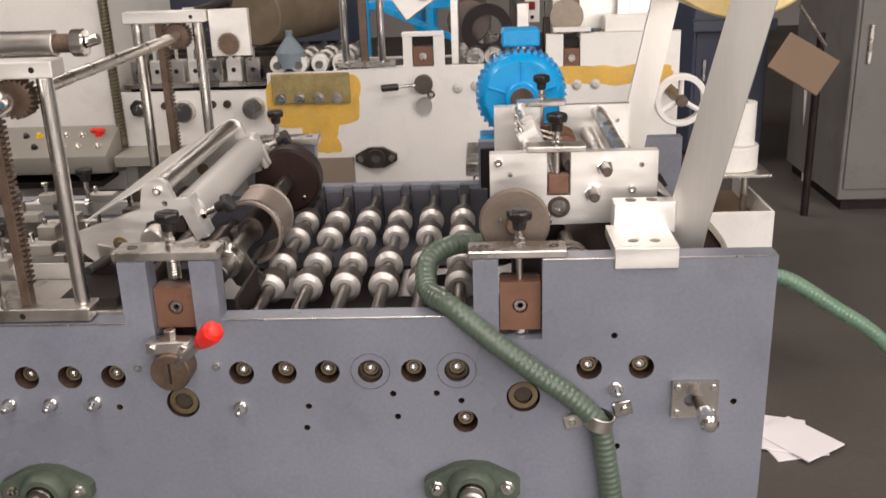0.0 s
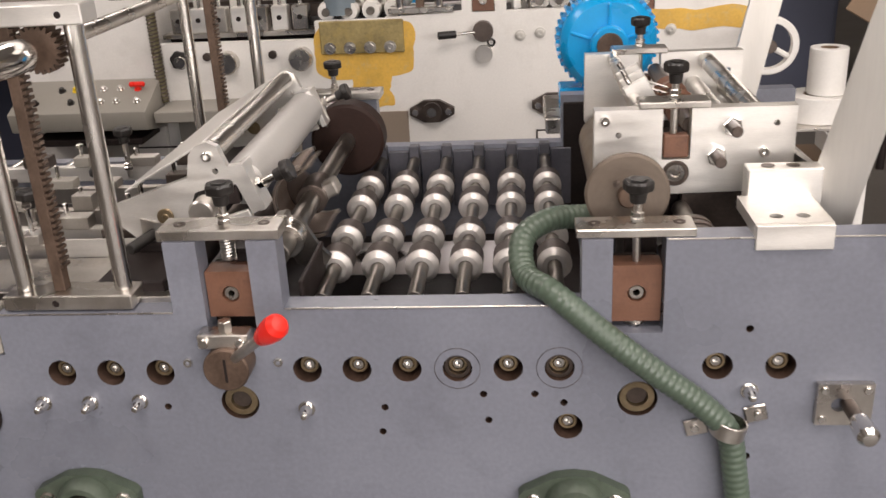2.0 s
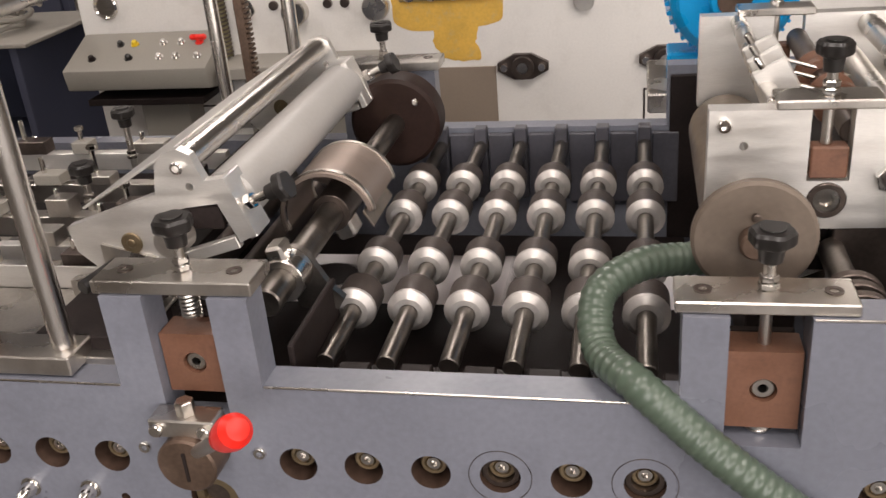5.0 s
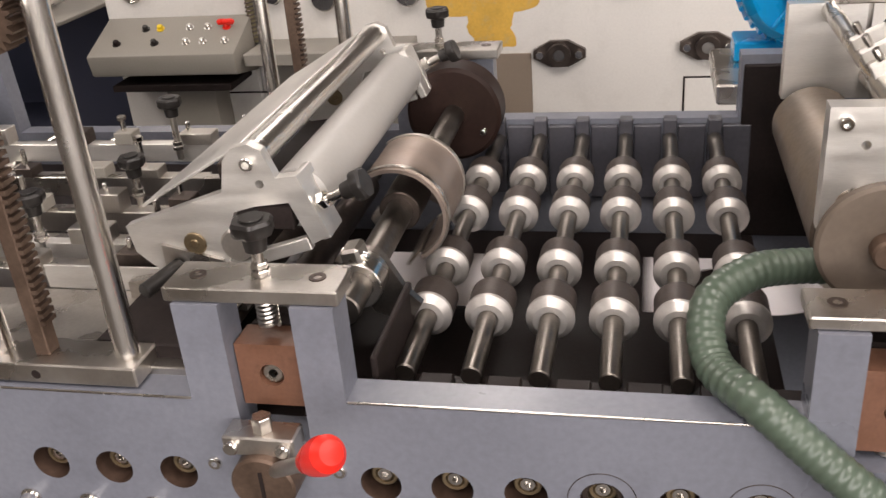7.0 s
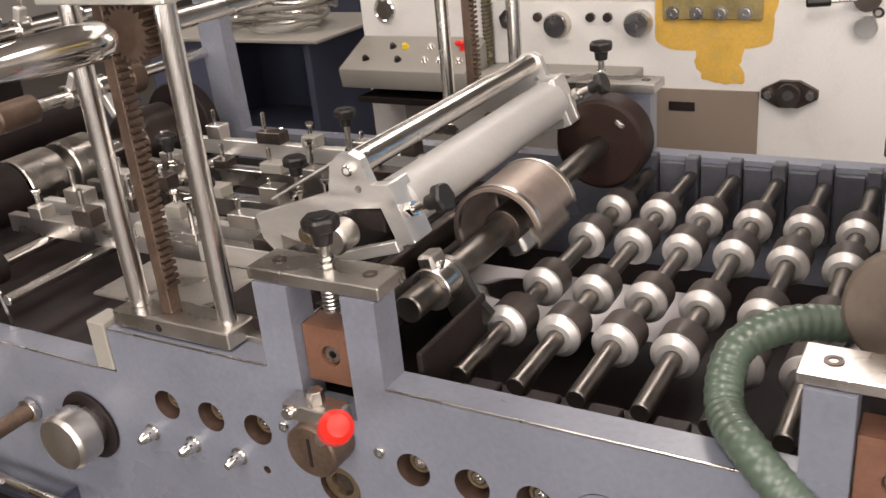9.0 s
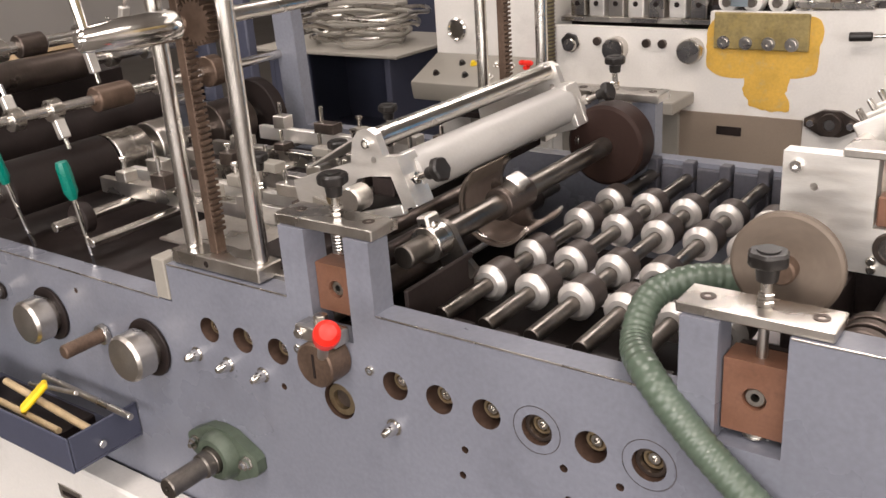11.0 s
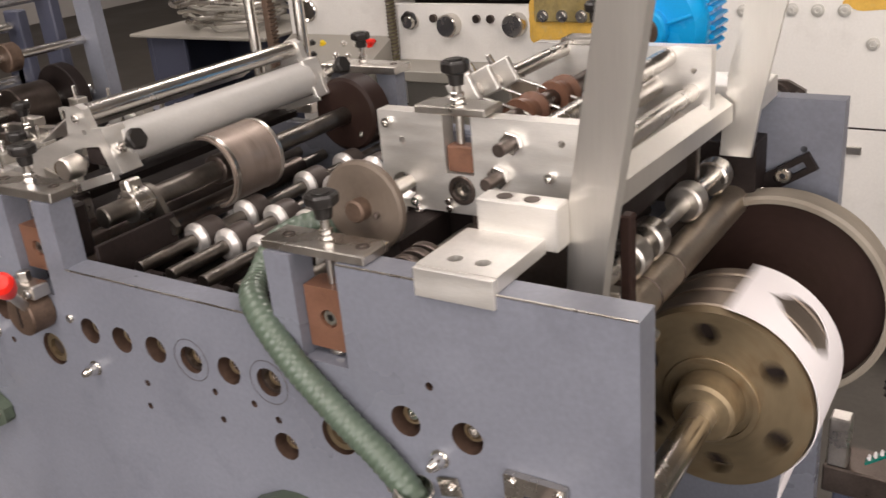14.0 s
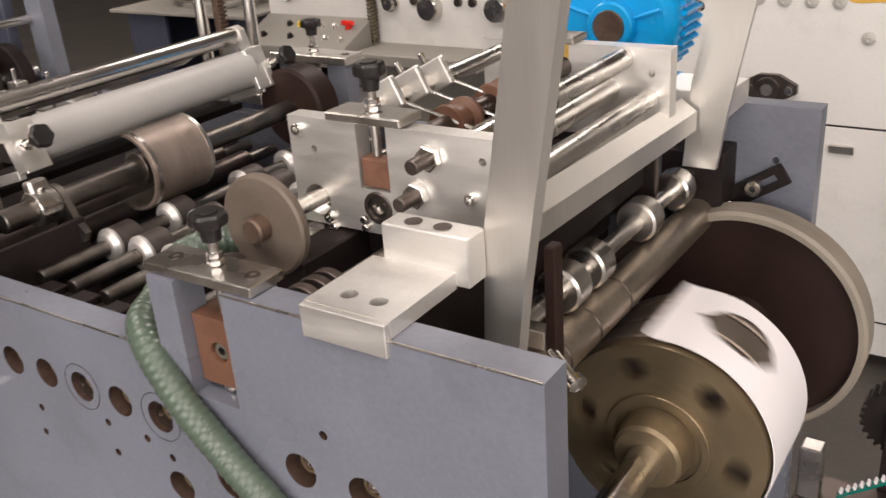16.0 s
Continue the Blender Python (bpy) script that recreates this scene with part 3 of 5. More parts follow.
sh = part("shell", shell(0.0495, 0.0535, 0.276, 0.380, -10, 176), SHELL, cutter, "curved brown steel creasing shell")
part("rim", shell(0.0492, 0.0555, 0.280, 0.2865, -12, 178), STEEL, sh, "bright raised rim")
part("outer_rim", shell(0.0492, 0.0548, 0.374, 0.380, -12, 178), STEEL, sh)
part("web", shell(0.0146, 0.0494, 0.35, 0.36, 20, 135), DARK_STEEL, cutter)
part("boss", ring((CX, 0.29, CZ), (CX, 0.356, CZ), 0.0146, 0.022, 28), DARK_STEEL, cutter)
part("counterweight", tbox(pose(CX, 0.315, CZ - 0.0275), 0.022, 0.03, 0.022, 0.003), STEEL, cutter, "bright clamp stub")
part("blade", tbox(pose(CX + 0.046, 0.315, CZ - 0.016, 0, 78, 0), 0.02, 0.085, 0.002, 0.0005), DISC, cutter, "thin steel blade")
d = part("disc", lathe((CX, 0.60, CZ), (CX, 9, CZ), [(0, 0.02), (0, 0.059), (0.004, 0.064), (0.045, 0.064), (0.048, 0.061), (0.048, 0.02)], 48), UMBER, cutter, "dark brown iron disc")
part("set_screw", rod((CX + 0.042, 0.60, CZ + 0.018), (CX + 0.042, 0.595, CZ + 0.018), 0.0045, 10), CHROME, d)
# fixed clamp on the cutter's front journal
cl = thing("journal_clamp", (CX, 0.13, CZ), "split steel clamp with a notched plate round the cutter shaft", "clamp")
part("ring", ring((CX, 0.128, CZ), (CX, 0.158, CZ), 0.015, 0.0225, 28), STEEL, cl)
part("lug", tbox(pose(CX - 0.004, 0.143, CZ + 0.026, 0, -12, 0), 0.018, 0.026, 0.018, 0.003), STEEL, cl)
part("lug_screw", rod((CX - 0.016, 0.143, CZ + 0.0275), (CX + 0.009, 0.143, CZ + 0.0225), 0.0045, 12), CHROME, cl)
arc = [(CX + 0.0225 * math.cos(radians(a)), CZ + 0.0225 * math.sin(radians(a))) for a in range(215, 19, -15)]
part("tongue", prism(arc + [(CX + 0.036, CZ - 0.02), (CX + 0.05, CZ - 0.034), (CX + 0.042, CZ - 0.047), (CX + 0.03, CZ - 0.039), (CX + 0.022, CZ - 0.05), (CX + 0.004, CZ - 0.044), (CX - 0.004, CZ - 0.028)], [circle(CX, CZ, 0.0155, 24)], 0.1585, 0.1675), SHAFT, cl, "notched dull steel plate")
part("bearing_block", box(CX - 0.05, CX - 0.02, 0.045, 0.082, 0.965, 1.04, 0.004), BLACK_AND_SHADE, cl, "black bearing block")

# ---- pressing roller carriage ----
car = thing("roller_carriage", (-0.02, 0.38, 1.03), "aluminium carriage with a pale grey rubber roller", "roller carriage")
PLATE = [(-0.135, 1.062), (-0.03, 1.098), (-0.024, 1.128), (-0.014, 1.140), (0.002, 1.144), (0.014, 1.138), (0.02, 1.122), (0.024, 1.112), (0.044, 1.114), (0.068, 1.056), (0.05, 1.047), (0.033, 1.088), (0.0, 1.084), (-0.022, 1.078), (-0.032, 1.055), (-0.036, 1.02), (-0.105, 1.012), (-0.13, 1.035)]
for y0, y1, nm in ((0.150, 0.162, "front_plate"), (0.594, 0.606, "rear_plate")):
    pl = part(nm, prism(PLATE, [circle(0.008, 1.106, 0.0042, 12)], y0, y1), ALU, car, "aluminium bracket plate")
    part("pivot_ring", ring((-0.066, y0 - 0.0005, 1.046), (-0.066, y0 - 0.003, 1.046), 0.005, 0.0115, 24), BRASS, pl)
    part("pivot_pin", rod((-0.066, y0, 1.046), (-0.066, y0 - 0.004, 1.046), 0.0048, 14), BRASS, pl)
    part("tie_screw", ring((0.0, y0 - 0.0005, 1.126), (0.0, y0 - 0.0055, 1.126), 0.0035, 0.0066, 18), CHROME, pl)
    arm = part("arm_flange", tbox(pose(0.052, (y0 + y1) / 2 + 0.014 * (1 if y0 < 0.3 else -1), 1.082, 0, -21.5, 0), 0.009, 0.036, 0.066, 0.001), ALU, car)
    part("link", tbox(pose(0.006, (y0 + y1) / 2, 1.034, 0, -17, 0), 0.085, 0.01, 0.013, 0.001), ALU, car)
    part("adjust_screw", rod((0.055, y0 + 0.012, 1.083), (0.088, y0 + 0.012, 1.097), 0.0048, 12), STEEL, car)
    part("adjust_nut", hexnut((0.058, y0 + 0.012, 1.0843), (0.066, y0 + 0.012, 1.0877), 0.0085), CHROME, car)
    part("adjust_knob", star_knob((0.082, y0 + 0.012, 1.0945), (0.033, 0, 0.014), 0.0155, 0.024), BLACK, car, "black lobed plastic knob")
    part("slide", box(0.0, 0.034, y0 + 0.002, y1 + 0.004, 1.060, 1.084), BLACK_AND_SHADE, car)
part("tie_bar", rod((0.0, 0.162, 1.128), (0.0, 0.594, 1.128), 0.0135, 24), POST, car)
part("pressing_roller", lathe((0.032, 0.178, 1.08), (0.032, 9, 1.08), [(0, 0.024), (0.002, 0.0295), (0.398, 0.0295), (0.400, 0.024)], 40), GREYROLL, car, "pale grey rubber roller")
part("roller_core", rod((0.032, 0.163, 1.08), (0.032, 0.593, 1.08), 0.0085, 16), STEEL, car)
bm = tbox(pose(-0.068, 0.378, 1.106, 0, -29, 0), 0.125, 0.425, 0.0025, 0.0005)
part("cover", bm, ALU, car, "thin sloping sheet cover")
part("side_knob", lathe((-0.006, 0.150, 1.062), (-0.006, -1, 1.062), [(0, 0.008), (0.008, 0.008), (0.01, 0.0165), (0.034, 0.0165), (0.037, 0.0145), (0.037, 0)], 30), STEEL, car, "turned steel knob")
part("foot", box(-0.11, -0.03, 0.14, 0.62, 1.0, 1.012), BLACK_AND_SHADE, car)
part("support", box(-0.125, -0.04, 0.045, 0.15, 0.90, 1.0), BLACK_AND_SHADE, car)

# ---- right-hand aluminium unit ----
unit = thing("perforating_unit", (0.62, 0.36, 1.06), "bright aluminium side plates with steel rods and brown spools", "machine unit")
fr = [(0.489, 1.052), (0.60, 1.052), (0.735, 1.055), (0.735, 1.162), (0.608, 1.162), (0.608, 1.097), (0.573, 1.097), (0.573, 1.162), (0.489, 1.162)]
part("front_plate", prism(fr, [circle(0.516, 1.077, 0.016, 24), circle(0.591, 1.079, 0.017, 24), circle(0.519, 1.13, 0.004, 10), circle(0.711, 1.141, 0.004, 10)], 0.18, 0.20), ALU, unit)
part("rear_plate", prism([(x + 0.012, z + 0.002) for x, z in fr], [circle(0.725, 1.134, 0.004, 10)], 0.535, 0.555), ALU, unit)
part("front_bush", ring((0.591, 0.20, 1.079), (0.591, 0.1785, 1.079), 0.0115, 0.0165, 32), DARK_STEEL, unit, "blackened bearing ring")
part("bush_core", lathe((0.591, 0.20, 1.079), (0.591, -9, 1.079), [(0, 0.011), (0.0195, 0.011), (0.0195, 0.006), (0.016, 0.005), (0.016, 0)], 24), STEEL, unit)
for x, z in ((0.575, 1.066), (0.576, 1.058)):
    part("stud_end", rod((x, 0.1795, z), (x, 0.174, z), 0.0042, 12), STEEL, unit)
for y in (0.05, 0.068, 0.084):
    part("drive_ring", ring((0.60, y, 1.03), (0.60, y + 0.01, 1.03), 0.012, 0.026, 28), DARK_STEEL, unit, "oily steel drive ring")
part("drive_shaft", rod((0.60, 0.034, 1.03), (0.60, 0.185, 1.03), 0.0115, 18), SHAFT, unit)
for y0, zc in ((0.181, 0), (0.536, 0.002)):
    part("slide", box(0.575, 0.606, y0, y0 + 0.018, 1.099, 1.128), BROWN, unit, "brown phenolic slide")
    part("cap", box(0.543, 0.63, y0 - 0.008, y0 + 0.03, 1.1635, 1.172), STEEL, unit)
    k = clamp_screw(0.588, y0 + 0.01, 1.172, 1.196, 0.0155, 1.128, "clamp screw with a black star knob on the aluminium unit")
for x, z in ((0.657, 1.139), (0.64, 1.101)):
    n = part("nut", hexnut((x, 0.1795, z), (x, 0.171, z), 0.0125), CHROME, unit)
    part("bolt", rod((x, 0.18, z), (x, 0.148, z), 0.0072, 16), DARK_STEEL, n)
for x, z in ((0.502, 1.149), (0.698, 1.105), (0.531, 1.061), (0.534, 1.05)):
    socket_screw(x, 0.182, z, 0.0062, unit)
for x, z, r in ((0.690, 1.150, 0.0125), (0.672, 1.112, 0.0135), (0.722, 1.106, 0.0115), (0.545, 1.156, 0.0095), (0.591, 1.081, 0.009)):
    part("cross_rod", rod((x, 0.2, z), (x, 0.537, z), r, 22), STEEL, unit, "ground steel cross rod")
part("spool_rod", rod((0.612, 0.2, 1.135), (0.612, 0.537, 1.135), 0.012, 20), DARK_STEEL, unit)
for y in (0.275, 0.36):
    part("spool", lathe((0.612, y, 1.135), (0.612, 9, 1.135), [(0, 0.0121), (0, 0.021), (0.006, 0.022), (0.012, 0.016), (0.028, 0.016), (0.034, 0.022), (0.04, 0.021), (0.04, 0.0121)], 26), BROWN, unit, "red-brown spool")
for i, y in enumerate((0.26, 0.305, 0.35)):
    f = part("finger", tbox(pose(0.553, y, 1.165, 0, -28, 0), 0.034, 0.009, 0.032, 0.0015), ALU, unit, "slotted aluminium finger clamp")
    part("finger_screw", rod((0.541, y, 1.176), (0.534, y, 1.187), 0.0035, 10), CHROME, f)
    part("wire", rod((0.57, y + 0.004, 1.16), (0.64, y + 0.02, 1.135), 0.0022, 8), STEEL, f)
part("tray", turned(prism([(0.012, 0.016), (0.014, 0.02), (0.034, 0.006), (0.034, -0.018), (0.031, -0.018), (0.031, 0.003)], [], -0.215, 0.22), pose(0.722, 0.385, 1.078, -2.5, 0, 0)), ALU_FLAT, unit, "bent aluminium tray edge")
part("tray_top", turned(box(-0.03, 0.033, -0.19, 0.205, -0.0015, 0.0015, 0.0005), pose(0.7, 0.385, 1.0835, -2.5, 4, 0)), ALU_FLAT, unit, "flat sheet floor of the tray")
part("bed_block", box(0.50, 0.72, 0.20, 0.53, 1.0, 1.045), BLACK_AND_SHADE, unit)
part("leg_front", box(0.52, 0.56, 0.10, 0.2, 0.95, 1.048), BLACK_AND_SHADE, unit)
part("leg_plate", box(0.60, 0.73, 0.182, 0.198, 0.95, 1.0515), DARK_STEEL, unit)
part("leg_plate_rear", box(0.60, 0.73, 0.54, 0.553, 0.95, 1.0535), DARK_STEEL, unit)
part("glue_drum", rod((0.535, 0.22, 1.03), (0.535, 0.52, 1.03), 0.044, 40, 0.003), DISC, unit, "brown-grey steel drum")

disc = thing("brake_disc", (0.522, 0.1, 1.082), "round brown steel disc on a short shaft", "disc")
part("disc", lathe((0.522, 0.093, 1.082), (0.522, 9, 1.082), [(0, 0.012), (0, 0.047), (0.002, 0.05), (0.009, 0.05), (0.011, 0.048), (0.011, 0.01)], 56), PLATE_BROWN, disc)
part("hub", lathe((0.522, 0.078, 1.082), (0.522, 9, 1.082), [(0, 0.004), (0, 0.0105), (0.002, 0.0125), (0.015, 0.0125)], 24), RUST, disc)
part("pin", rod((0.538, 0.093, 1.094), (0.538, 0.088, 1.094), 0.0035, 10), DARK_STEEL, disc)
part("shaft", rod((0.522, 0.104, 1.082), (0.522, 0.2, 1.082), 0.0085, 16), STEEL, disc)
SPIN.append(disc)

mount = thing("arm_mount", (0.68, 0.05, 1.06), "stepped aluminium blocks with countersunk holes bolted on the side plate", "mounting block")
bm = prism([(0.649, 0.008), (0.733, 0.008), (0.733, 0.0995), (0.649, 0.0995)], [circle(0.677, 0.031, 0.0075, 18), circle(0.706, 0.031, 0.0075, 18)], 0, 0.0145)
turned(bm, Matrix(((1, 0, 0, 0), (0, 0, 1, -0.005), (0, 1, 0, 1.0625), (0, 0, 0, 1))))
part("lower_block", bm, ALU, mount)
part("front_lip", box(0.6495, 0.7325, -0.004, 0.0028, 1.048, 1.0766, 0.0008), ALU, mount)
# near-black floor that puts shade into the countersunk holes
part("hole_floor", box(0.662, 0.722, 0.005, 0.035, 1.0632, 1.066, 0), BLACK_AND_SHADE, mount)
part("upper_block", box(0.660, 0.746, 0.0945, 0.1215, 1.064, 1.109, 0.0015), ALU, mount)
for x in (0.685, 0.714):
    part("plug", rod((x, 0.108, 1.1092), (x, 0.108, 1.1098), 0.008, 18), DARK_STEEL, mount)


def arm(y0, y1, yaw=0.0, wide=1.0):
    t = thing("support_arm", (0.76, y0, 1.03), "tall flat brushed steel arm leaning outwards", "support arm", "support arms")
    bm = prism([(0.738, 1.0), (0.780, 1.0), (0.791, 1.075), (0.872, 1.49), (0.825, 1.50), (0.746, 1.11)], [], y0, y1)
    turned(bm, pose(0.742, y0, 0, 0, 0, yaw) @ Matrix.Diagonal((wide, 1, 1, 1)) @ pose(-0.742, -y0, 0))
    part("bar", bm, ALU_FLAT, t)
    for x, z in ((0.76, 1.02), (0.763, 1.05)):
        part("bolt", hexnut((x, y1 + 0.0005, z), (x, y1 + 0.007, z), 0.008), CHROME, t)
    part("axle_cup", ring((0.838, y0 - 0.004, 1.478), (0.838, y0, 1.478), 0.014, 0.021), STEEL, t)
    return t


arm(0.1225, 0.1315, -24, 1.14)
arm(0.612, 0.621)
part("rear_block", box(0.70, 0.79, 0.6215, 0.70, 1.064, 1.095), ALU, mount)
roll = thing("paper_roll", (0.835, 0.37, 1.46), "roll of yellowish kraft paper held between the flat arms", "paper roll")
part("paper", lathe((0.838, 0.17, 1.478), (0.838, 9, 1.478), [(0, 0.03), (0, 0.129), (0.003, 0.132), (0.397, 0.132), (0.4, 0.129), (0.4, 0.03)], 72), AMBER, roll)
part("core_shaft", rod((0.838, 0.135, 1.478), (0.838, 0.61, 1.478), 0.0135, 20), STEEL, roll)

# delivery rollers at the machine's end
dl = thing("delivery_rollers", (0.75, 0.36, 0.95), "pair of steel delivery rollers with loose steel rings", "roller pair")
part("upper_shaft", rod((0.748, 0.12, 0.995), (0.735, 0.695, 0.974), 0.0095, 18), STEEL, dl)
for y in (0.25, 0.31, 0.455, 0.57):
    x, z = 0.748 - 0.013 * (y - 0.12) / 0.575, 0.995 - 0.021 * (y - 0.12) / 0.575
    part("ring", lathe((x, y, z), (x, 9, z), [(0, 0.0096), (0, 0.021), (0.002, 0.024), (0.028, 0.024), (0.03, 0.021), (0.03, 0.0096)], 30), STEEL, dl, "bright steel ring")
part("lower_roll", rod((0.763, 0.10, 0.952), (0.750, 0.66, 0.924), 0.0225, 30, 0.002), TAN, dl, "brown steel lower roll")
for y in (0.2, 0.27, 0.35):
    x, z = 0.763 - 0.013 * (y - 0.10) / 0.56, 0.952 - 0.028 * (y - 0.10) / 0.56
    part("groove_ring", ring((x, y, z), (x, y + 0.003, z), 0.022, 0.0238), DARK_STEEL, dl)
part("bar_clamp", box(0.7555, 0.781, 0.153, 0.17, 0.985, 1.003, 0.001), STEEL, dl)
part("guide_bar", box(0.7815, 0.7925, 0.154, 0.169, 0.975, 1.085), UMBER, dl, "upright brown steel bar")
part("guide_bolt", lathe((0.787, 0.155, 0.985), (0.82, 0.135, 0.974), [(0, 0.0055), (0.036, 0.0055), (0.036, 0.009), (0.043, 0.009), (0.045, 0.006), (0.046, 0)], 14), CHROME, dl)
part("end_block", box(0.70, 0.78, 0.64, 0.699, 0.93, 1.01), BLACK_AND_SHADE, dl)
slot = thing("slotted_bracket", (0.83, 0.695, 0.93), "dark slotted bracket with two screws on the side plate", "bracket")
bm = prism([(-0.06, -0.014), (0.06, -0.014), (0.06, 0.014), (-0.06, 0.014)], [[(0.0, -0.005), (0.048, -0.005), (0.048, 0.005), (0.0, 0.005)]], 0, 0.008)
turned(bm, pose(0.795, 0.688, 0.945, 0, -33, 0))
part("bar", bm, BLACK_AND_SHADE, slot)
for x, z in ((0.775, 0.926), (0.808, 0.955)):
    part("screw", ring((x, 0.688, z), (x, 0.678, z), 0.004, 0.0105, 20), STEEL, slot)

# ---- transfer drum and large disc ----
DX, DY, DZ, DR = 0.821, 0.328, 0.791, 0.118
drum = thing("transfer_drum", (DX, DY, DZ), "olive bronze drum with six round holes turning on a shaft", "transfer drum")
bm = prism(circle(DX, DZ, DR - 0.002, 72), [circle(DX + 0.087 * math.cos(radians(60 * i)), DZ + 0.087 * math.sin(radians(60 * i)), 0.015, 18) for i in range(6)], DY, DY + 0.018)
part("face", bm, BRASS, drum)
part("hub_ring", ring((DX, DY - 0.004, DZ), (DX, DY + 0.001, DZ), 0.05, 0.058, 40), BRASS, drum, "rusty bronze ring")
part("hub", lathe((DX, DY - 0.035, DZ), (DX, 9, DZ), [(0, 0.0185), (0, 0.034), (0.004, 0.038), (0.034, 0.042), (0.036, 0.0185)], 36), BRASS, drum)
part("shaft", rod((DX, 0.034, DZ), (DX, 0.699, DZ), 0.018, 24, 0.002), STEEL, drum, "turned steel shaft")
for y0, w in ((DY + 0.0185, 0.04), (DY + 0.0625, 0.04), (DY + 0.107, 0.02)):
    part("rim", ring((DX, y0, DZ), (DX, y0 + w, DZ), 0.099, DR, 72, 0.002), DISC, drum, "grooved steel rim")
# core coloured near-black so the holes in the face look shaded
part("core", rod((DX, DY + 0.019, DZ), (DX, DY + 0.125, DZ), 0.0985, 48), BLACK_AND_SHADE, drum)
wheel = thing("flywheel", (DX, 0.62, DZ), "large dark umber disc with a worn cream rim", "flywheel")
part("web", lathe((DX, 0.622, DZ), (DX, 9, DZ), [(0, 0.02), (0, 0.03), (0.008, 0.034), (0.008, 0.1445), (0.02, 0.1445), (0.02, 0.02)], 72), UMBER, wheel)
part("rim", ring((DX, 0.616, DZ), (DX, 0.66, DZ), 0.145, 0.1555, 96, 0.004), CREAM, wheel, "cream painted rim with chipped edge")
part("bolt", rod((DX + 0.03, 0.622, DZ + 0.03), (DX + 0.03, 0.612, DZ + 0.03), 0.006, 10), CHROME, wheel)
SPIN_DRUM = [drum, wheel]
low = thing("lower_carriage", (0.96, 0.77, 0), "dark steel rail with a toothed wheel beside the flywheel", "carriage")
part("rail", box(0.884, 1.05, 0.735, 0.81, 0.40, 0.45, 0.003), DARK_STEEL, low)
for x in (0.9, 1.01):
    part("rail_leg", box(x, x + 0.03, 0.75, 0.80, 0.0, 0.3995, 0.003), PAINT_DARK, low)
part("sensor_block", box(0.888, 0.92, 0.738, 0.77, 0.4505, 0.54, 0.003), STEEL, low)
part("toothed_wheel", gear((1.005, 0.83, 0.56), (1.005, 0.87, 0.56), 0.055, 26, 0.007), BLACK_AND_SHADE, low, "black toothed wheel")
part("wheel_post", box(0.99, 1.02, 0.8105, 0.829, 0.40, 0.58), BLACK_AND_SHADE, low)
belt = part("belt", tbox(pose(0.985, 0.745, 0.50, 0, -38, 0), 0.10, 0.018, 0.004, 0.001), TEAL, low, "green timing belt with pale studs")
for k in range(9):
    part("stud", tbox(pose(0.951 + 0.0088 * k, 0.745, 0.478 + 0.0069 * k, 0, -38, 0), 0.003, 0.012, 0.007, 0), PAPER, belt)

# blue motor behind the far side plate
MX, MY, MZ = 0.563, 0.80, 1.132
motor = thing("blue_motor", (MX, MY + 0.1, 1.0), "cyan blue finned electric motor behind the far side plate", "motor")
part("fan_cover", lathe((MX, MY, MZ), (MX, 9, MZ), [(0, 0.03), (0, 0.076), (0.012, 0.088), (0.02, 0.09), (0.032, 0.09)], 56), CYAN, motor)
for i in range(5):
    a = radians(90 + 72 * i)
    part("spoke", tbox(pose(MX + 0.052 * math.cos(a), MY - 0.001, MZ + 0.052 * math.sin(a), 0, -math.degrees(a), 0), 0.045, 0.008, 0.006, 0.002), CYAN, motor)
part("hub", rod((MX, MY - 0.02, MZ), (MX, MY + 0.01, MZ), 0.035, 32, 0.003), CYAN, motor)
part("bearing_cap", rod((MX, MY - 0.024, MZ), (MX, MY - 0.0195, MZ), 0.024, 28), RUST, motor)
part("body", gear((MX, MY + 0.033, MZ), (MX, MY + 0.1, MZ), 0.097, 40, 0.009), CYAN, motor, "finned cyan casing")
part("terminal_box", box(MX - 0.04, MX + 0.04, MY + 0.035, MY + 0.11, MZ + 0.1, MZ + 0.135, 0.004), CYAN, motor)
part("foot", box(MX - 0.09, MX + 0.07, MY + 0.04, MY + 0.11, MZ - 0.12, MZ - 0.09, 0.003), CYAN, motor)
part("shelf", box(MX - 0.12, MX + 0.1, 0.7305, MY + 0.125, MZ - 0.15, MZ - 0.1205, 0.003), STEEL, motor)

# green hose
def even(path, step):
    """The same curve with points at even spacing."""
    out, left = [path[0]], step
    for p, q in zip(path, path[1:]):
        d = (q - p).length
        at = left
        while at < d:
            out.append(p.lerp(q, at / d))
            at += step
        left = at - d
    return out


P1 = [(0.500, 0.165, 1.028), (0.468, 0.152, 1.034), (0.43, 0.126, 1.040), (0.398, 0.094, 1.028), (0.400, 0.052, 1.0), (0.432, 0.006, 0.995), (0.49, -0.013, 0.95), (0.55, -0.0175, 0.902), (0.60, -0.0175, 0.862), (0.632, -0.0175, 0.825), (0.643, -0.019, 0.77), (0.655, -0.021, 0.68), (0.668, -0.03, 0.52), (0.69, -0.05, 0.30), (0.72, -0.09, 0.06), (0.74, -0.14, 0.024), (0.8, -0.4, 0.024)]
hose = thing("suction_hose", (0.63, -0.02, 0.83), "dark green ribbed suction hose clamped to the side plate", "hose")
part("hose", tube(even(smooth_path(P1, 40), 0.0011), lambda s: 0.0149 + 0.00045 * math.cos(2 * math.pi * s / 0.0088), 32), HOSE, hose)
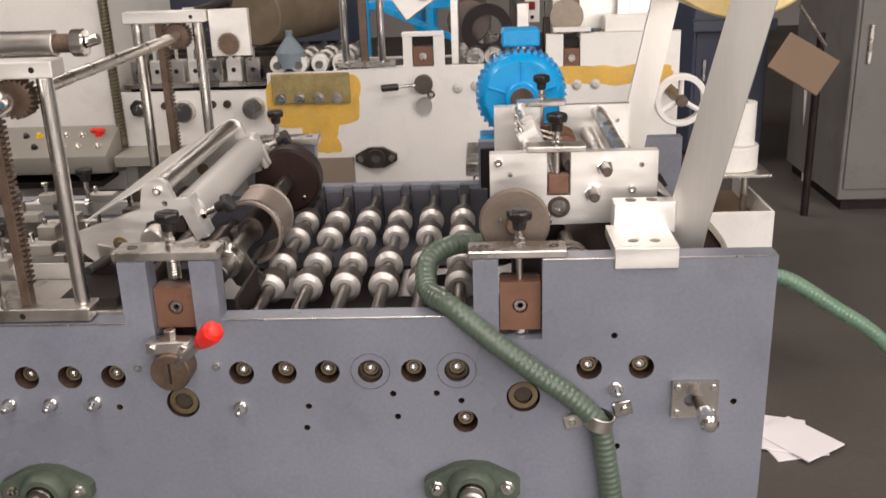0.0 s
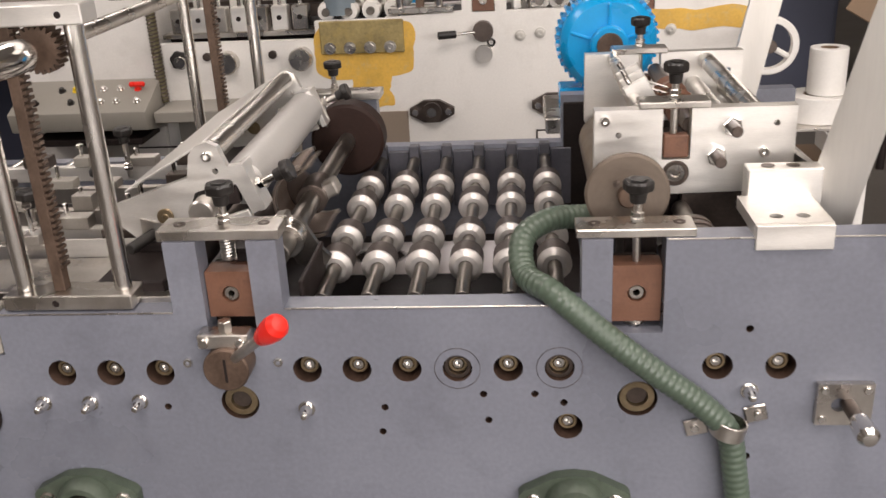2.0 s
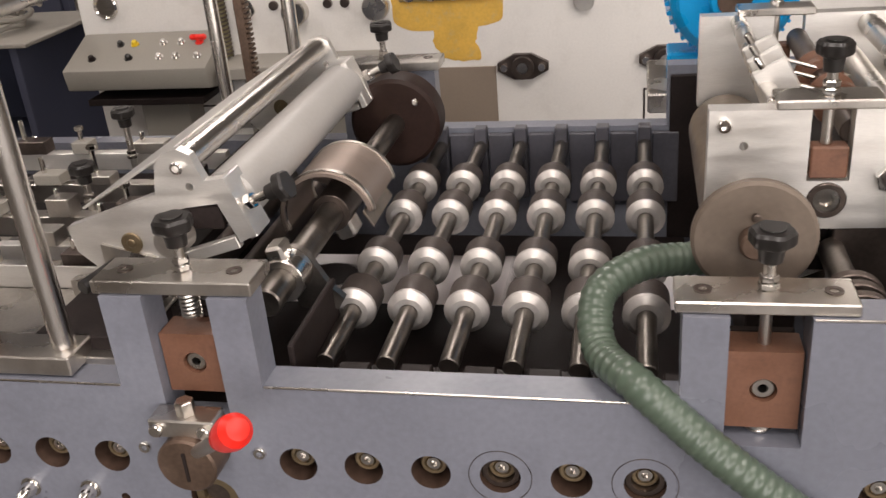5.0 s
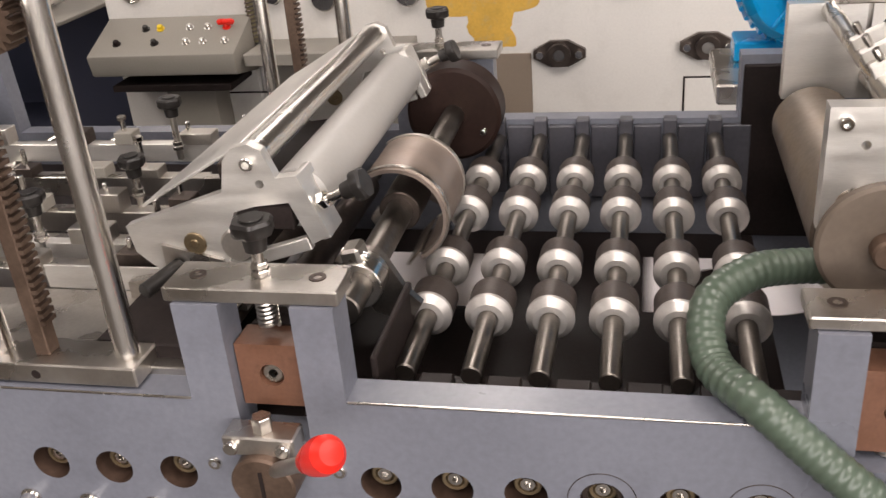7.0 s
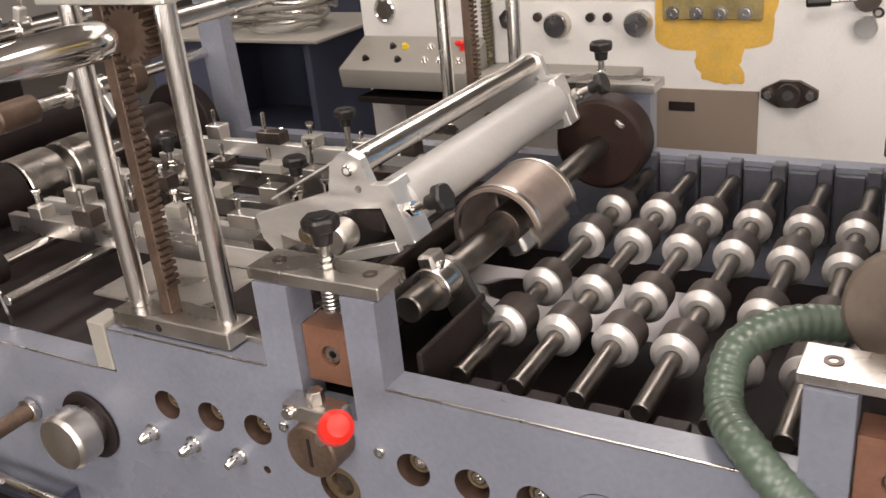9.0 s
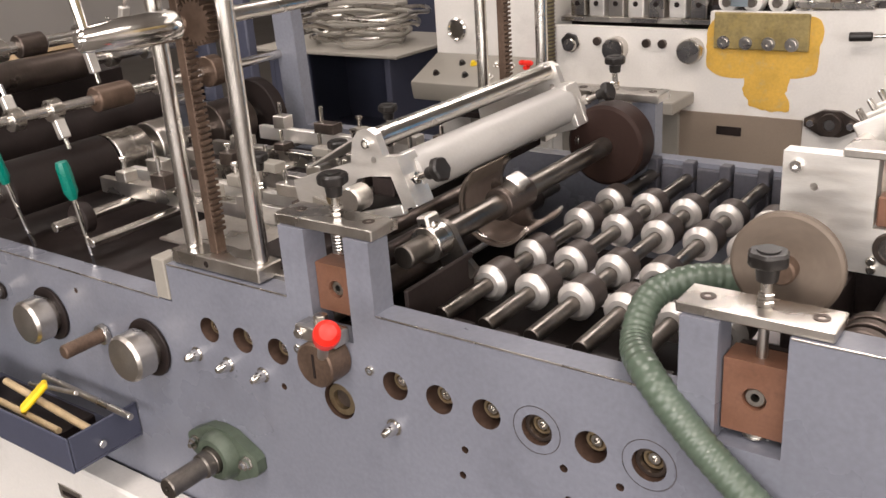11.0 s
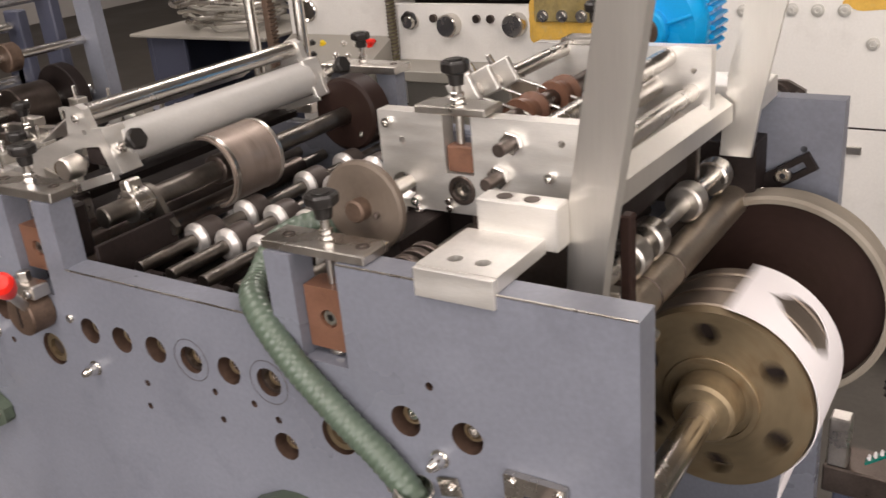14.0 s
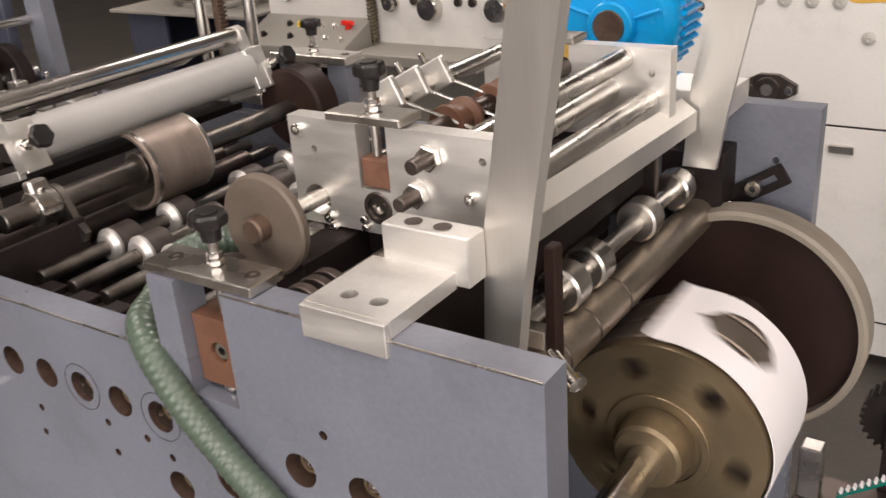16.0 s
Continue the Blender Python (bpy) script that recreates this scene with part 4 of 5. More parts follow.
part("cuff", tube([Vector((0.498, 0.164, 1.028)), Vector((0.512, 0.172, 1.026)), Vector((0.525, 0.18, 1.026))], 0.02, 18), STEEL, hose, "steel hose cuff")
hose2 = thing("far_hose", (1.2, 0.4, 0.7), "pale green ribbed hose running away behind the machine", "hose")
part("hose", tube(smooth_path([(1.0, 0.95, 0.02), (1.02, 0.90, 0.5), (1.07, 0.81, 0.69), (1.13, 0.80, 0.72), (1.25, 0.80, 0.648), (1.383, 0.80, 0.549), (1.6, 0.82, 0.3), (1.8, 0.85, 0.07), (2.1, 0.9, 0.024), (2.6, 1.0, 0.024)], 60), lambda s: 0.017 + 0.0005 * math.cos(2 * math.pi * s / 0.011), 16), mat("pale_green_hose", (0.13, 0.22, 0.15), 0.3, 0, 0.1, 12, 0), hose2)

# ---- lifting columns ----
def column(y, base_label):
    t = thing("lifting_column", (-0.146, y, 0.985), base_label, "lifting column", "lifting columns")
    part("base", box(-0.226, -0.066, y - 0.022, y + 0.022, 0.981, 1.0, 0.0015), STEEL, t)
    part("base_hole", rod((-0.16, y - 0.0224, 0.990), (-0.16, y - 0.021, 0.990), 0.0045, 12), BLACK_AND_SHADE, t)
    for x in (-0.205, -0.082):
        part("post", rod((x, y, 1.0), (x, y, 1.315), 0.0105, 24), POST, t, "polished round post")
    part("top_bar", box(-0.225, -0.062, y - 0.02, y + 0.02, 1.315, 1.337, 0.0015), ALU, t)
    part("top_hole", rod((-0.088, y - 0.0204, 1.326), (-0.088, y - 0.019, 1.326), 0.004, 12), BLACK_AND_SHADE, t)
    r = part("rack", box(-0.166, -0.152, y - 0.008, y + 0.008, 1.0, 1.33, 0.001), RUST, t, "brown toothed rack")
    for k in range(38):
        part("rack_tooth", box(-0.1518, -0.147, y - 0.008, y + 0.008, 1.03 + 0.0075 * k, 1.034 + 0.0075 * k, 0), RUST, r)
    part("pinion", gear((-0.122, y - 0.012, 1.289), (-0.122, y + 0.012, 1.289), 0.027, 22, 0.005), RUST, t, "dark brown pinion")
    return t


colf = column(0.028, "two polished posts and a toothed rack on a steel base")
colb = column(0.72, "two polished posts and a toothed rack on the far side")
part("bearing_plate", box(-0.06, 0.02, 0.722, 0.736, 1.245, 1.337), ALU, colb, "bright aluminium bearing plate")
part("spare_pinion", gear((-0.022, 0.708, 1.27), (-0.022, 0.721, 1.27), 0.022, 22, 0.004), RUST, colb)
tie = thing("cross_shaft", (-0.122, 0.36, 1.289), "round steel shaft joining both lifting columns", "shaft")
part("shaft", rod((-0.122, 0.026, 1.289), (-0.122, 0.706, 1.289), 0.0095, 18), STEEL, tie)
crank = thing("crank_handle", (-0.122, -0.06, 1.289), "polished crank handle on the lifting pinion", "crank")
part("sleeve", lathe((-0.122, -0.002, 1.289), (-0.14, -0.13, 1.289), [(0, 0.011), (0.01, 0.017), (0.04, 0.0185), (0.08, 0.017), (0.118, 0.0125), (0.122, 0.01), (0.122, 0)], 28), CHROME, crank)
part("crank_arm", rod((-0.138, -0.112, 1.289), (-0.155, -0.115, 1.38), 0.006, 14), CHROME, crank)
part("arm_end", lathe((-0.1375, -0.105, 1.289), (-0.139, -0.125, 1.289), [(0, 0.008), (0.018, 0.008), (0.02, 0.006), (0.02, 0)], 16), CHROME, crank)
cyl = thing("air_cylinder", (-0.3, 0.34, 1.32), "long grey cylinder with a threaded chrome end", "cylinder")
part("barrel", rod((-0.62, 0.34, 1.322), (-0.20, 0.34, 1.322), 0.021, 32, 0.002), STEEL, cyl)
part("neck", rod((-0.20, 0.34, 1.322), (-0.17, 0.34, 1.322), 0.015, 24), RUST, cyl)
part("collar", ring((-0.172, 0.34, 1.322), (-0.152, 0.34, 1.322), 0.009, 0.022), CHROME, cyl)
part("hook_bar", rod((-0.15, 0.34, 1.322), (-0.13, 0.34, 1.328), 0.009), CHROME, cyl)
part("hanger", box(-0.6, -0.57, 0.325, 0.355, 1.34, 1.5), STEEL, cyl)

# ---- folding section on the left ----
def cross_roller(x, z, r, bands, label, y0=0.04, y1=0.70, material=None):
    t = thing("cross_roller", (x, 0.36, z), label, "roller", "folding rollers")
    part("shaft", rod((x, y0, z), (x, y1, z), r, 22), material or POST, t)
    for yb, w, rb, m in bands:
        part("sleeve", lathe((x, yb, z), (x, 9, z), [(0, r), (0, rb - 0.002), (0.002, rb), (w - 0.002, rb), (w, rb - 0.002), (w, r)], 32), m, t)
    SPIN.append(t)
    return t


cross_roller(-0.70, 1.106, 0.0095, [(0.25, 0.07, 0.022, RUST), (0.5, 0.03, 0.03, RUST)], "long polished rod with rusty bosses", -0.25)
cross_roller(-0.72, 0.992, 0.016, [(0.06, 0.20, 0.047, BLACK_AND_SHADE), (0.265, 0.07, 0.047, STEEL), (0.355, 0.06, 0.047, STEEL), (0.50, 0.09, 0.05, DARK_STEEL), (0.62, 0.03, 0.075, BLACK_AND_SHADE)], "dark roller shaft with bright steel rings")
cross_roller(-0.82, 1.20, 0.011, [(0.2, 0.05, 0.02, DARK_STEEL)], "long polished rod above the folding rollers", -0.3)
cross_roller(-0.95, 1.13, 0.011, [(0.1, 0.3, 0.03, DARK_STEEL)], "dark steel folding roller", -0.2)
cross_roller(-0.98, 1.0, 0.015, [(0.1, 0.5, 0.05, BLACK_AND_SHADE)], "long black folding roller inside the section")
cross_roller(-0.55, 0.965, 0.0085, [(0.08, 0.02, 0.025, BLACK_AND_SHADE), (0.42, 0.05, 0.02, STEEL)], "slim polished rod low in the folding section")
cross_roller(-0.46, 0.955, 0.0075, [(0.3, 0.04, 0.018, DARK_STEEL)], "slim polished rod low in the folding section")
def rod_clamp(x, y, z, r, lean, long):
    """A split clamp on a cross rod, with a hanging finger and a screw."""
    t = thing("rod_clamp", (x, y, z), "small split steel clamp with a finger on a cross rod", "clamp", "rod clamps")
    part("ring", ring((x, y, z), (x, y + 0.022, z), r + 0.0004, r + 0.009, 20), STEEL, t)
    m = pose(x, y + 0.011, z, 0, lean, 0)
    f = part("finger", turned(box(-0.007, 0.007, -0.009, 0.009, r + 0.007, r + long, 0.0015), m), ALU, t)
    part("screw", turned(rod((0, 0, r + long), (0, 0, r + long + 0.02), 0.004, 10), m), CHROME, f)
    return t


for x, y, z, r, lean, long in ((-0.82, 0.10, 1.20, 0.011, 150, 0.05), (-0.82, 0.155, 1.20, 0.011, -35, 0.035), (-0.82, 0.32, 1.20, 0.011, 165, 0.06), (-0.82, 0.41, 1.20, 0.011, 20, 0.03),
                               (-0.82, 0.52, 1.20, 0.011, 140, 0.05), (-0.70, 0.09, 1.106, 0.0095, -20, 0.03), (-0.70, 0.16, 1.106, 0.0095, 160, 0.04), (-0.70, 0.38, 1.106, 0.0095, 35, 0.035),
                               (-0.70, 0.44, 1.106, 0.0095, 150, 0.045), (-0.95, 0.03, 1.13, 0.011, -30, 0.045), (-0.95, 0.46, 1.13, 0.011, 10, 0.05), (-0.95, 0.55, 1.13, 0.011, -25, 0.04)):
    rod_clamp(x, y, z, r, lean, long)
rng = random.Random(4)
rail_y = (0.185, 0.245, 0.325, 0.43, 0.55)
for i, y in enumerate(rail_y):
    t = thing("guide_rail", (-0.35, y, 0.985), "narrow steel folding rail with clamps and screws", "guide rail", "guide rails")
    part("rail", box(-0.62, -0.14, y - 0.007, y + 0.007, 0.972, 0.998, 0.001), (STEEL, ALU, STEEL, STEEL, ALU)[i], t)
    part("flat", box(-0.60, -0.2, y + 0.008, y + 0.035, 0.986, 0.989, 0.0004), STEEL, t)
    for k in range(5):
        x = -0.56 + 0.095 * k + rng.uniform(-0.015, 0.015)
        b = part("clamp_block", box(x, x + rng.uniform(0.022, 0.05), y - 0.011, y + 0.014, 0.998, 1.006 + rng.uniform(0.004, 0.016), 0.001), (STEEL, DARK_STEEL, GREY_BOX)[k % 3], t)
        h = rng.uniform(0.006, 0.03)
        part("clamp_screw_pin", rod((x + 0.012, y, 1.006), (x + 0.012, y, 1.022 + h), 0.0035, 10), CHROME, b)
        if (i + k) % 3 == 0:
            part("screw_head", hexnut((x + 0.012, y, 1.022 + h), (x + 0.012, y, 1.028 + h), 0.0065), CHROME, b)
for x, y, h in ((-0.30, 0.24, 1.035), (-0.245, 0.36, 1.03), (-0.52, 0.40, 1.03), (-0.27, 0.52, 1.05)):
    clamp_screw(x, y, 0.999, h, 0.0165, 0.985, "clamp screw with a black knob on the folding rails")
part("side_shelf", box(-1.30, -1.13, 0.2, 0.62, 0.9085, 1.075, 0.004), BLACK_AND_SHADE, frame_thing, "greasy black shelf between the rollers")
bm = turned(prism([(-0.125, -0.09), (-0.02, -0.105), (0.05, -0.08), (0.12, -0.1), (0.118, 0.02), (0.1, 0.1), (0.03, 0.085), (-0.04, 0.11), (-0.12, 0.09), (-0.105, 0.0)], [], -0.011, 0.011), Matrix(((1, 0, 0, 0), (0, 0, 1, 0), (0, 1, 0, 0), (0, 0, 0, 1))))
tagged(part("cardboard_scrap", turned(bm, pose(-1.07, 0.4, 1.135, 0, -18.4, 0)), mat("kraft_cardboard", (0.4, 0.29, 0.17), 0.75, 0, 0.12, 14, 0.05), at=(-1.07, 0.4, 1.12)), "torn piece of tan cardboard lying on the rollers", "cardboard")
part("section_floor", box(-1.6, -0.135, 0.052, 0.695, 0.90, 0.908), BLACK_AND_SHADE, frame_thing)
part("feed_fence", box(-0.245, -0.03, 0.1605, 0.163, 0.986, 1.012, 0.0006), ALU, frame_thing, "upright sheet fence")
part("feed_table", box(-0.31, -0.03, 0.0505, 0.16, 0.982, 0.986), STEEL, frame_thing, "ground steel feed table")
part("feed_edge", box(-0.24, -0.02, 0.031, 0.05, 0.962, 0.986, 0.001), STEEL, frame_thing)
blk = thing("pivot_block", (-0.11, 0.13, 0.99), "stepped steel pivot block with a black grip", "block")
part("step", prism([(-0.145, 0.976), (-0.025, 0.976), (-0.025, 1.005), (-0.04, 1.005), (-0.04, 1.03), (-0.10, 1.045), (-0.10, 1.012), (-0.145, 1.003)], [], 0.146, 0.158), STEEL, blk)
part("grip", rod((-0.10, 0.1, 1.02), (-0.085, 0.146, 1.024), 0.0075, 14), BLACK, blk)
part("screw", ring((-0.06, 0.1455, 1.012), (-0.06, 0.141, 1.012), 0.003, 0.0062, 16), CHROME, blk)
for i, (x, y, tilt, lean) in enumerate(((-0.655, 0.06, 8, -6), (-0.475, 0.05, 5, -3))):
    t = thing("screwdriver", (x, y, 0.91), "screwdriver with a green handle stuck upright in the machine", "screwdriver", "screwdrivers")
    m = pose(x, y, 0.909, tilt, lean, 0)
    part("blade", turned(rod((0, 0, 0), (0, 0, 0.115), 0.0032, 10), m), CHROME, t)
    part("handle", turned(lathe((0, 0, 0.112), (0, 0, 9), [(0, 0.006), (0.006, 0.008), (0.012, 0.0105), (0.05, 0.0105), (0.058, 0.0085), (0.06, 0)], 10), m), TEAL, t)

# tool tray and white cabinet under it
tray = thing("tool_tray", (-0.56, -0.09, 0.64), "dark painted sheet-metal tool tray on the side plate", "tray")
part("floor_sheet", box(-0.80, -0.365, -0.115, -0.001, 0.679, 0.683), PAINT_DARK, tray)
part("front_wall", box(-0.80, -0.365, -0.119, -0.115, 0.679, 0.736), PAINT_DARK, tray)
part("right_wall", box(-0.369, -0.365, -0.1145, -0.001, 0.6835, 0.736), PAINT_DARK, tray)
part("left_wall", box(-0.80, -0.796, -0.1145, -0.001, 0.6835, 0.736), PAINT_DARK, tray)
part("tray_bolt", rod((-0.3645, -0.07, 0.704), (-0.357, -0.07, 0.704), 0.006), CHROME, tray)
tools = [("paint_brush_handle", WOOD, (-0.684, -0.06, 0.724), (-0.43, -0.08, 0.724), 0.006, "pale wooden stick in the tool tray", "stick"),
         ("wooden_stick", WOOD, (-0.724, -0.09, 0.714), (-0.47, -0.105, 0.724), 0.005, "pale wooden stick in the tool tray", "stick"),
         ("steel_spanner", STEEL, (-0.62, -0.03, 0.736), (-0.38, -0.045, 0.742), 0.005, "steel spanner lying across the tool tray", "spanner"),
         ("hex_key", STEEL, (-0.64, -0.045, 0.724), (-0.5, -0.05, 0.749), 0.004, "steel hex key in the tool tray", "hex key"),
         ("green_screwdriver", TEAL, (-0.77, -0.05, 0.724), (-0.694, -0.08, 0.724), 0.013, "green screwdriver handle in the tool tray", "screwdriver"),
         ("green_file", TEAL, (-0.78, -0.1, 0.714), (-0.704, -0.115, 0.714), 0.011, "green file handle in the tool tray", "file")]
for nm, m, p, q, r, lab, cat in tools:
    p, q = (p[0] + 0.055, p[1] + 0.006, p[2]), (q[0] + 0.055, q[1] + 0.006, q[2])
    tagged(part(nm, turned(rod(Vector(p) - Vector(p), Vector(q) - Vector(p), r, 12), pose(*p)), m, at=p), lab, cat)
tagged(part("yellow_knife", tbox(pose(-0.50, -0.08, 0.746, 0, -40, 62), 0.055, 0.022, 0.009, 0.003), YPLASTIC, at=(-0.50, -0.08, 0.745)), "yellow plastic knife lying in the tool tray", "knife")
bm = box(-0.70, -0.45, -0.10, -0.02, 0.684, 0.699, 0.002)
tagged(part("rag", bm, BLACK_AND_SHADE, at=(-0.6, -0.07, 0.684)), "dark oily rag and scraps in the tool tray", "rag")
cab = thing("white_cabinet", (-0.9, -0.2, 0), "white painted switch cabinet with a metal label plate", "cabinet")
part("body", box(-1.5, -0.236, -0.05, -0.003, 0.05, 0.605, 0.004), WHITE, cab)
part("plinth", box(-1.48, -0.25, -0.045, -0.005, 0.0, 0.05, 0.002), BLACK_AND_SHADE, cab)
lp = part("label_plate", box(-0.55, -0.49, -0.053, -0.0505, 0.533, 0.557, 0.0005), STEEL, cab, "small steel label plate")
part("label_bar", box(-0.54, -0.50, -0.054, -0.0532, 0.541, 0.548, 0), BLACK_AND_SHADE, lp)

# ---- white machine behind ----
RY = 1.92
white = thing("white_machine", (0.2, RY, 0), "off-white painted converting machine standing behind", "machine")
wp = [(-0.745, 0.05), (1.12, 0.05), (1.12, 1.131), (0.80, 1.131), (0.80, 1.02), (0.745, 1.02), (0.745, 1.131), (0.69, 1.131), (0.69, 1.04), (0.36, 1.04), (0.36, 1.137), (0.325, 1.137), (0.325, 1.04), (0.255, 1.04), (0.255, 1.137),
      (0.225, 1.137), (0.225, 1.043), (-0.01, 1.035), (-0.01, 1.03), (-0.23, 1.03), (-0.23, 0.975), (-0.745, 0.978)]
wh = [(0.311, 0.947)]
part("front_panel", prism(wp, [circle(x, z, 0.014, 16) for x, z in wh], RY, RY + 0.03), WHITE, white, "off-white side plate")
part("back_plate", box(-0.74, 1.1, RY + 0.034, RY + 0.05, 0.3, 0.965), BLACK_AND_SHADE, white)
part("far_panel", box(-0.745, 1.12, RY + 0.62, RY + 0.65, 0.05, 0.99), WHITE, white)
for x, z in wh:
    part("journal", rod((x, RY + 0.034, z), (x, RY + 0.005, z), 0.008, 12), STEEL, white)
for x, z in ((0.40, 0.966), (0.46, 0.972), (0.523, 0.970), (0.587, 0.969), (0.651, 0.969), (0.724, 0.887), (0.79, 0.968), (0.85, 0.968)):
    part("capped_bolt", lathe((x, RY, z), (x, -9, z), [(0, 0.017), (0.004, 0.0165), (0.005, 0.0115), (0.011, 0.0105), (0.012, 0.005), (0.009, 0.004), (0.009, 0)], 18), BOLT_PALE, white, "bolt painted over in off-white")
for x, z in ((-0.515, 0.916), (-0.279, 0.921), (-0.66, 0.925)):
    r = 0.036 if x > -0.6 else 0.02
    part("shaft_cap", lathe((x, RY, z), (x, -9, z), [(0, r), (0.035, r), (0.04, r * 0.9), (0.04, 0)], 30), STEEL, white, "round steel shaft cap")
for x in (-0.58, -0.42, -0.37):
    part("peg", rod((x, RY, 0.935), (x, RY - 0.012, 0.935), 0.013, 16), DARK_STEEL, white)
for x, r in ((0.288, 0.031), ):
    part("eccentric", rod((x, RY, 0.985), (x, RY - 0.03, 0.985), r, 28), DARK_STEEL, white)
    part("lower_eccentric", rod((x, RY, 0.915), (x, RY - 0.02, 0.915), 0.027, 28), STEEL, white)
    part("lever", rod((x, RY - 0.02, 0.985), (x - 0.09, RY - 0.04, 0.982), 0.005, 10), STEEL, white)
    part("lever_grip", rod((x - 0.08, RY - 0.038, 0.982), (x - 0.135, RY - 0.05, 0.981), 0.012, 16, 0.003), BLACK, white, "black lever grip")
for x0, x1, z0, z1 in ((0.257, 0.323, 1.042, 1.105), (0.747, 0.798, 1.025, 1.085)):
    part("slide_block", box(x0, x1, RY + 0.001, RY + 0.03, z0, z1), BROWN, white)
    part("slide_pin", rod(((x0 + x1) / 2, RY, (z0 + z1) / 2), ((x0 + x1) / 2, RY - 0.008, (z0 + z1) / 2), 0.012, 14), STEEL, white)
    part("slide_gap", box(x0, x1, RY + 0.02, RY + 0.03, z1 + 0.001, z1 + 0.03), BLACK_AND_SHADE, white)
    part("slide_cap", box(x0 - 0.035, x1 + 0.035, RY - 0.003, RY + 0.04, 1.1375, 1.15), WHITE, white)
# yellow paint, left with ragged edges
def ragged(x0, x1, z0, z1, seed, amp):
    """A painted patch with rounded corners and a softly wavering brushed edge."""
    rg = random.Random(seed)
    ph = [(k, rg.uniform(0, 6.28), rg.uniform(0.3, 1.0)) for k in (2, 3, 5, 8, 13, 21)]
    cx, cz, hx, hz = (x0 + x1) / 2, (z0 + z1) / 2, (x1 - x0) / 2, (z1 - z0) / 2
    pts = []
    for i in range(96):
        a = 2 * math.pi * i / 96
        c, sn = math.cos(a), math.sin(a)
        k = (abs(c) ** 6 + abs(sn) ** 6) ** (-1 / 6)
        w = amp * sum(m * math.sin(n * a + p) / n ** 0.5 for n, p, m in ph)
        pts.append((cx + (hx + w) * c * k, cz + (hz + w) * sn * k))
    return pts


part("yellow_patch", prism(ragged(-0.238, 0.075, 0.853, 1.024, 2, 0.005), [], RY - 0.0015, RY - 0.0002), YELLOW, white, "ragged patch of yellow paint")
part("yellow_drip", prism(ragged(-0.125, 0.0, 0.765, 0.866, 5, 0.007), [], RY - 0.0011, RY - 0.0002), YELLOW, white, "ragged patch of yellow paint")
part("yellow_side", prism(ragged(0.655, 1.10, 0.965, 1.03, 7, 0.012), [], RY - 0.0015, RY - 0.0002), YELLOW, white, "ragged patch of yellow paint")
part("glue_plate", box(-0.215, 0.045, RY - 0.012, RY - 0.002, 0.93, 1.030, 0.003), mat("stained_plate", (0.3, 0.235, 0.1), 0.5, 0.2, 0.3, 12, 0.03, 120, (0.45, 0.33, 0.1), 0.6), white, "stained plate with yellow glue")
for i in range(4):
    part("glue_bolt", lathe((-0.186 + 0.0625 * i, RY - 0.012, 0.948), (-0.186 + 0.0625 * i, -9, 0.948), [(0, 0.019), (0.003, 0.0185), (0.003, 0.0125), (0.009, 0.012), (0.009, 0.005), (0.006, 0.004), (0.006, 0)], 16), STEEL, white, "steel bolt smeared with glue")
for fx, fz in ((0.12, 0.742), (0.503, 0.753)):
    out = [(fx + 0.07 * c, fz + 0.035 * s) for c, s in ((-1, -.3), (-.35, -1), (.35, -1), (1, -.3), (1, .3), (.35, 1), (-.35, 1), (-1, .3))]
    b = part("flange_bearing", prism(out, [], RY - 0.018, RY), DARK_STEEL, white, "oval dark flange bearing")
    part("boss", ring((fx, RY - 0.018, fz), (fx, RY - 0.036, fz), 0.016, 0.031), DARK_STEEL, b)
    part("bore", rod((fx, RY - 0.015, fz), (fx, RY - 0.032, fz), 0.0155, 20), STEEL, b)
    for s in (-1, 1):
        part("bolt", hexnut((fx + s * 0.052, RY - 0.018, fz), (fx + s * 0.052, RY - 0.03, fz), 0.011), CHROME, b)
part("brown_door", box(-0.357, 0.043, RY - 0.006, RY - 0.0005, 0.52, 0.743, 0.001), mat("brown_cover", (0.25, 0.2, 0.155), 0.45, 0, 0.06, 5), white, "brown sheet cover with a dark slot")
part("door_slot", box(-0.197, -0.125, RY - 0.008, RY - 0.0062, 0.682, 0.707, 0), BLACK_AND_SHADE, white)
part("right_door", box(0.45, 1.08, RY - 0.004, RY - 0.0005, 0.15, 0.665, 0.001), WHITE, white)
part("right_seam", box(0.445, 1.085, RY - 0.002, RY - 0.0004, 0.145, 0.67, 0), BLACK_AND_SHADE, white)
part("door_pull", box(0.66, 0.72, RY - 0.014, RY - 0.004, 0.60, 0.62), STEEL, white)
part("ledge", box(-0.72, -0.27, RY - 0.16, RY - 0.001, 0.765, 0.80, 0.003), GREY_BOX, white, "grey painted ledge")
part("under_ledge", box(-0.70, -0.31, RY - 0.02, RY - 0.001, 0.10, 0.764, 0.002), GREY_BOX, white)
part("hand_wheel", ring((1.08, RY - 0.25, 0.953), (1.08, RY - 0.225, 0.953), 0.062, 0.08, 44, 0.004), WHITE, white, "white hand wheel")
part("wheel_hub", rod((1.08, RY - 0.26, 0.953), (1.08, RY, 0.953), 0.018, 18), DARK_STEEL, white)
for i in range(3):
    a = radians(90 + 120 * i)
    part("wheel_spoke", rod((1.08, RY - 0.237, 0.953), (1.08 + 0.066 * math.cos(a), RY - 0.237, 0.953 + 0.066 * math.sin(a)), 0.008, 10), WHITE, white)
# its upper works
wr = thing("white_machine_rollers", (0, RY + 0.3, 0.99), "rollers and shafts on top of the off-white machine", "rollers")
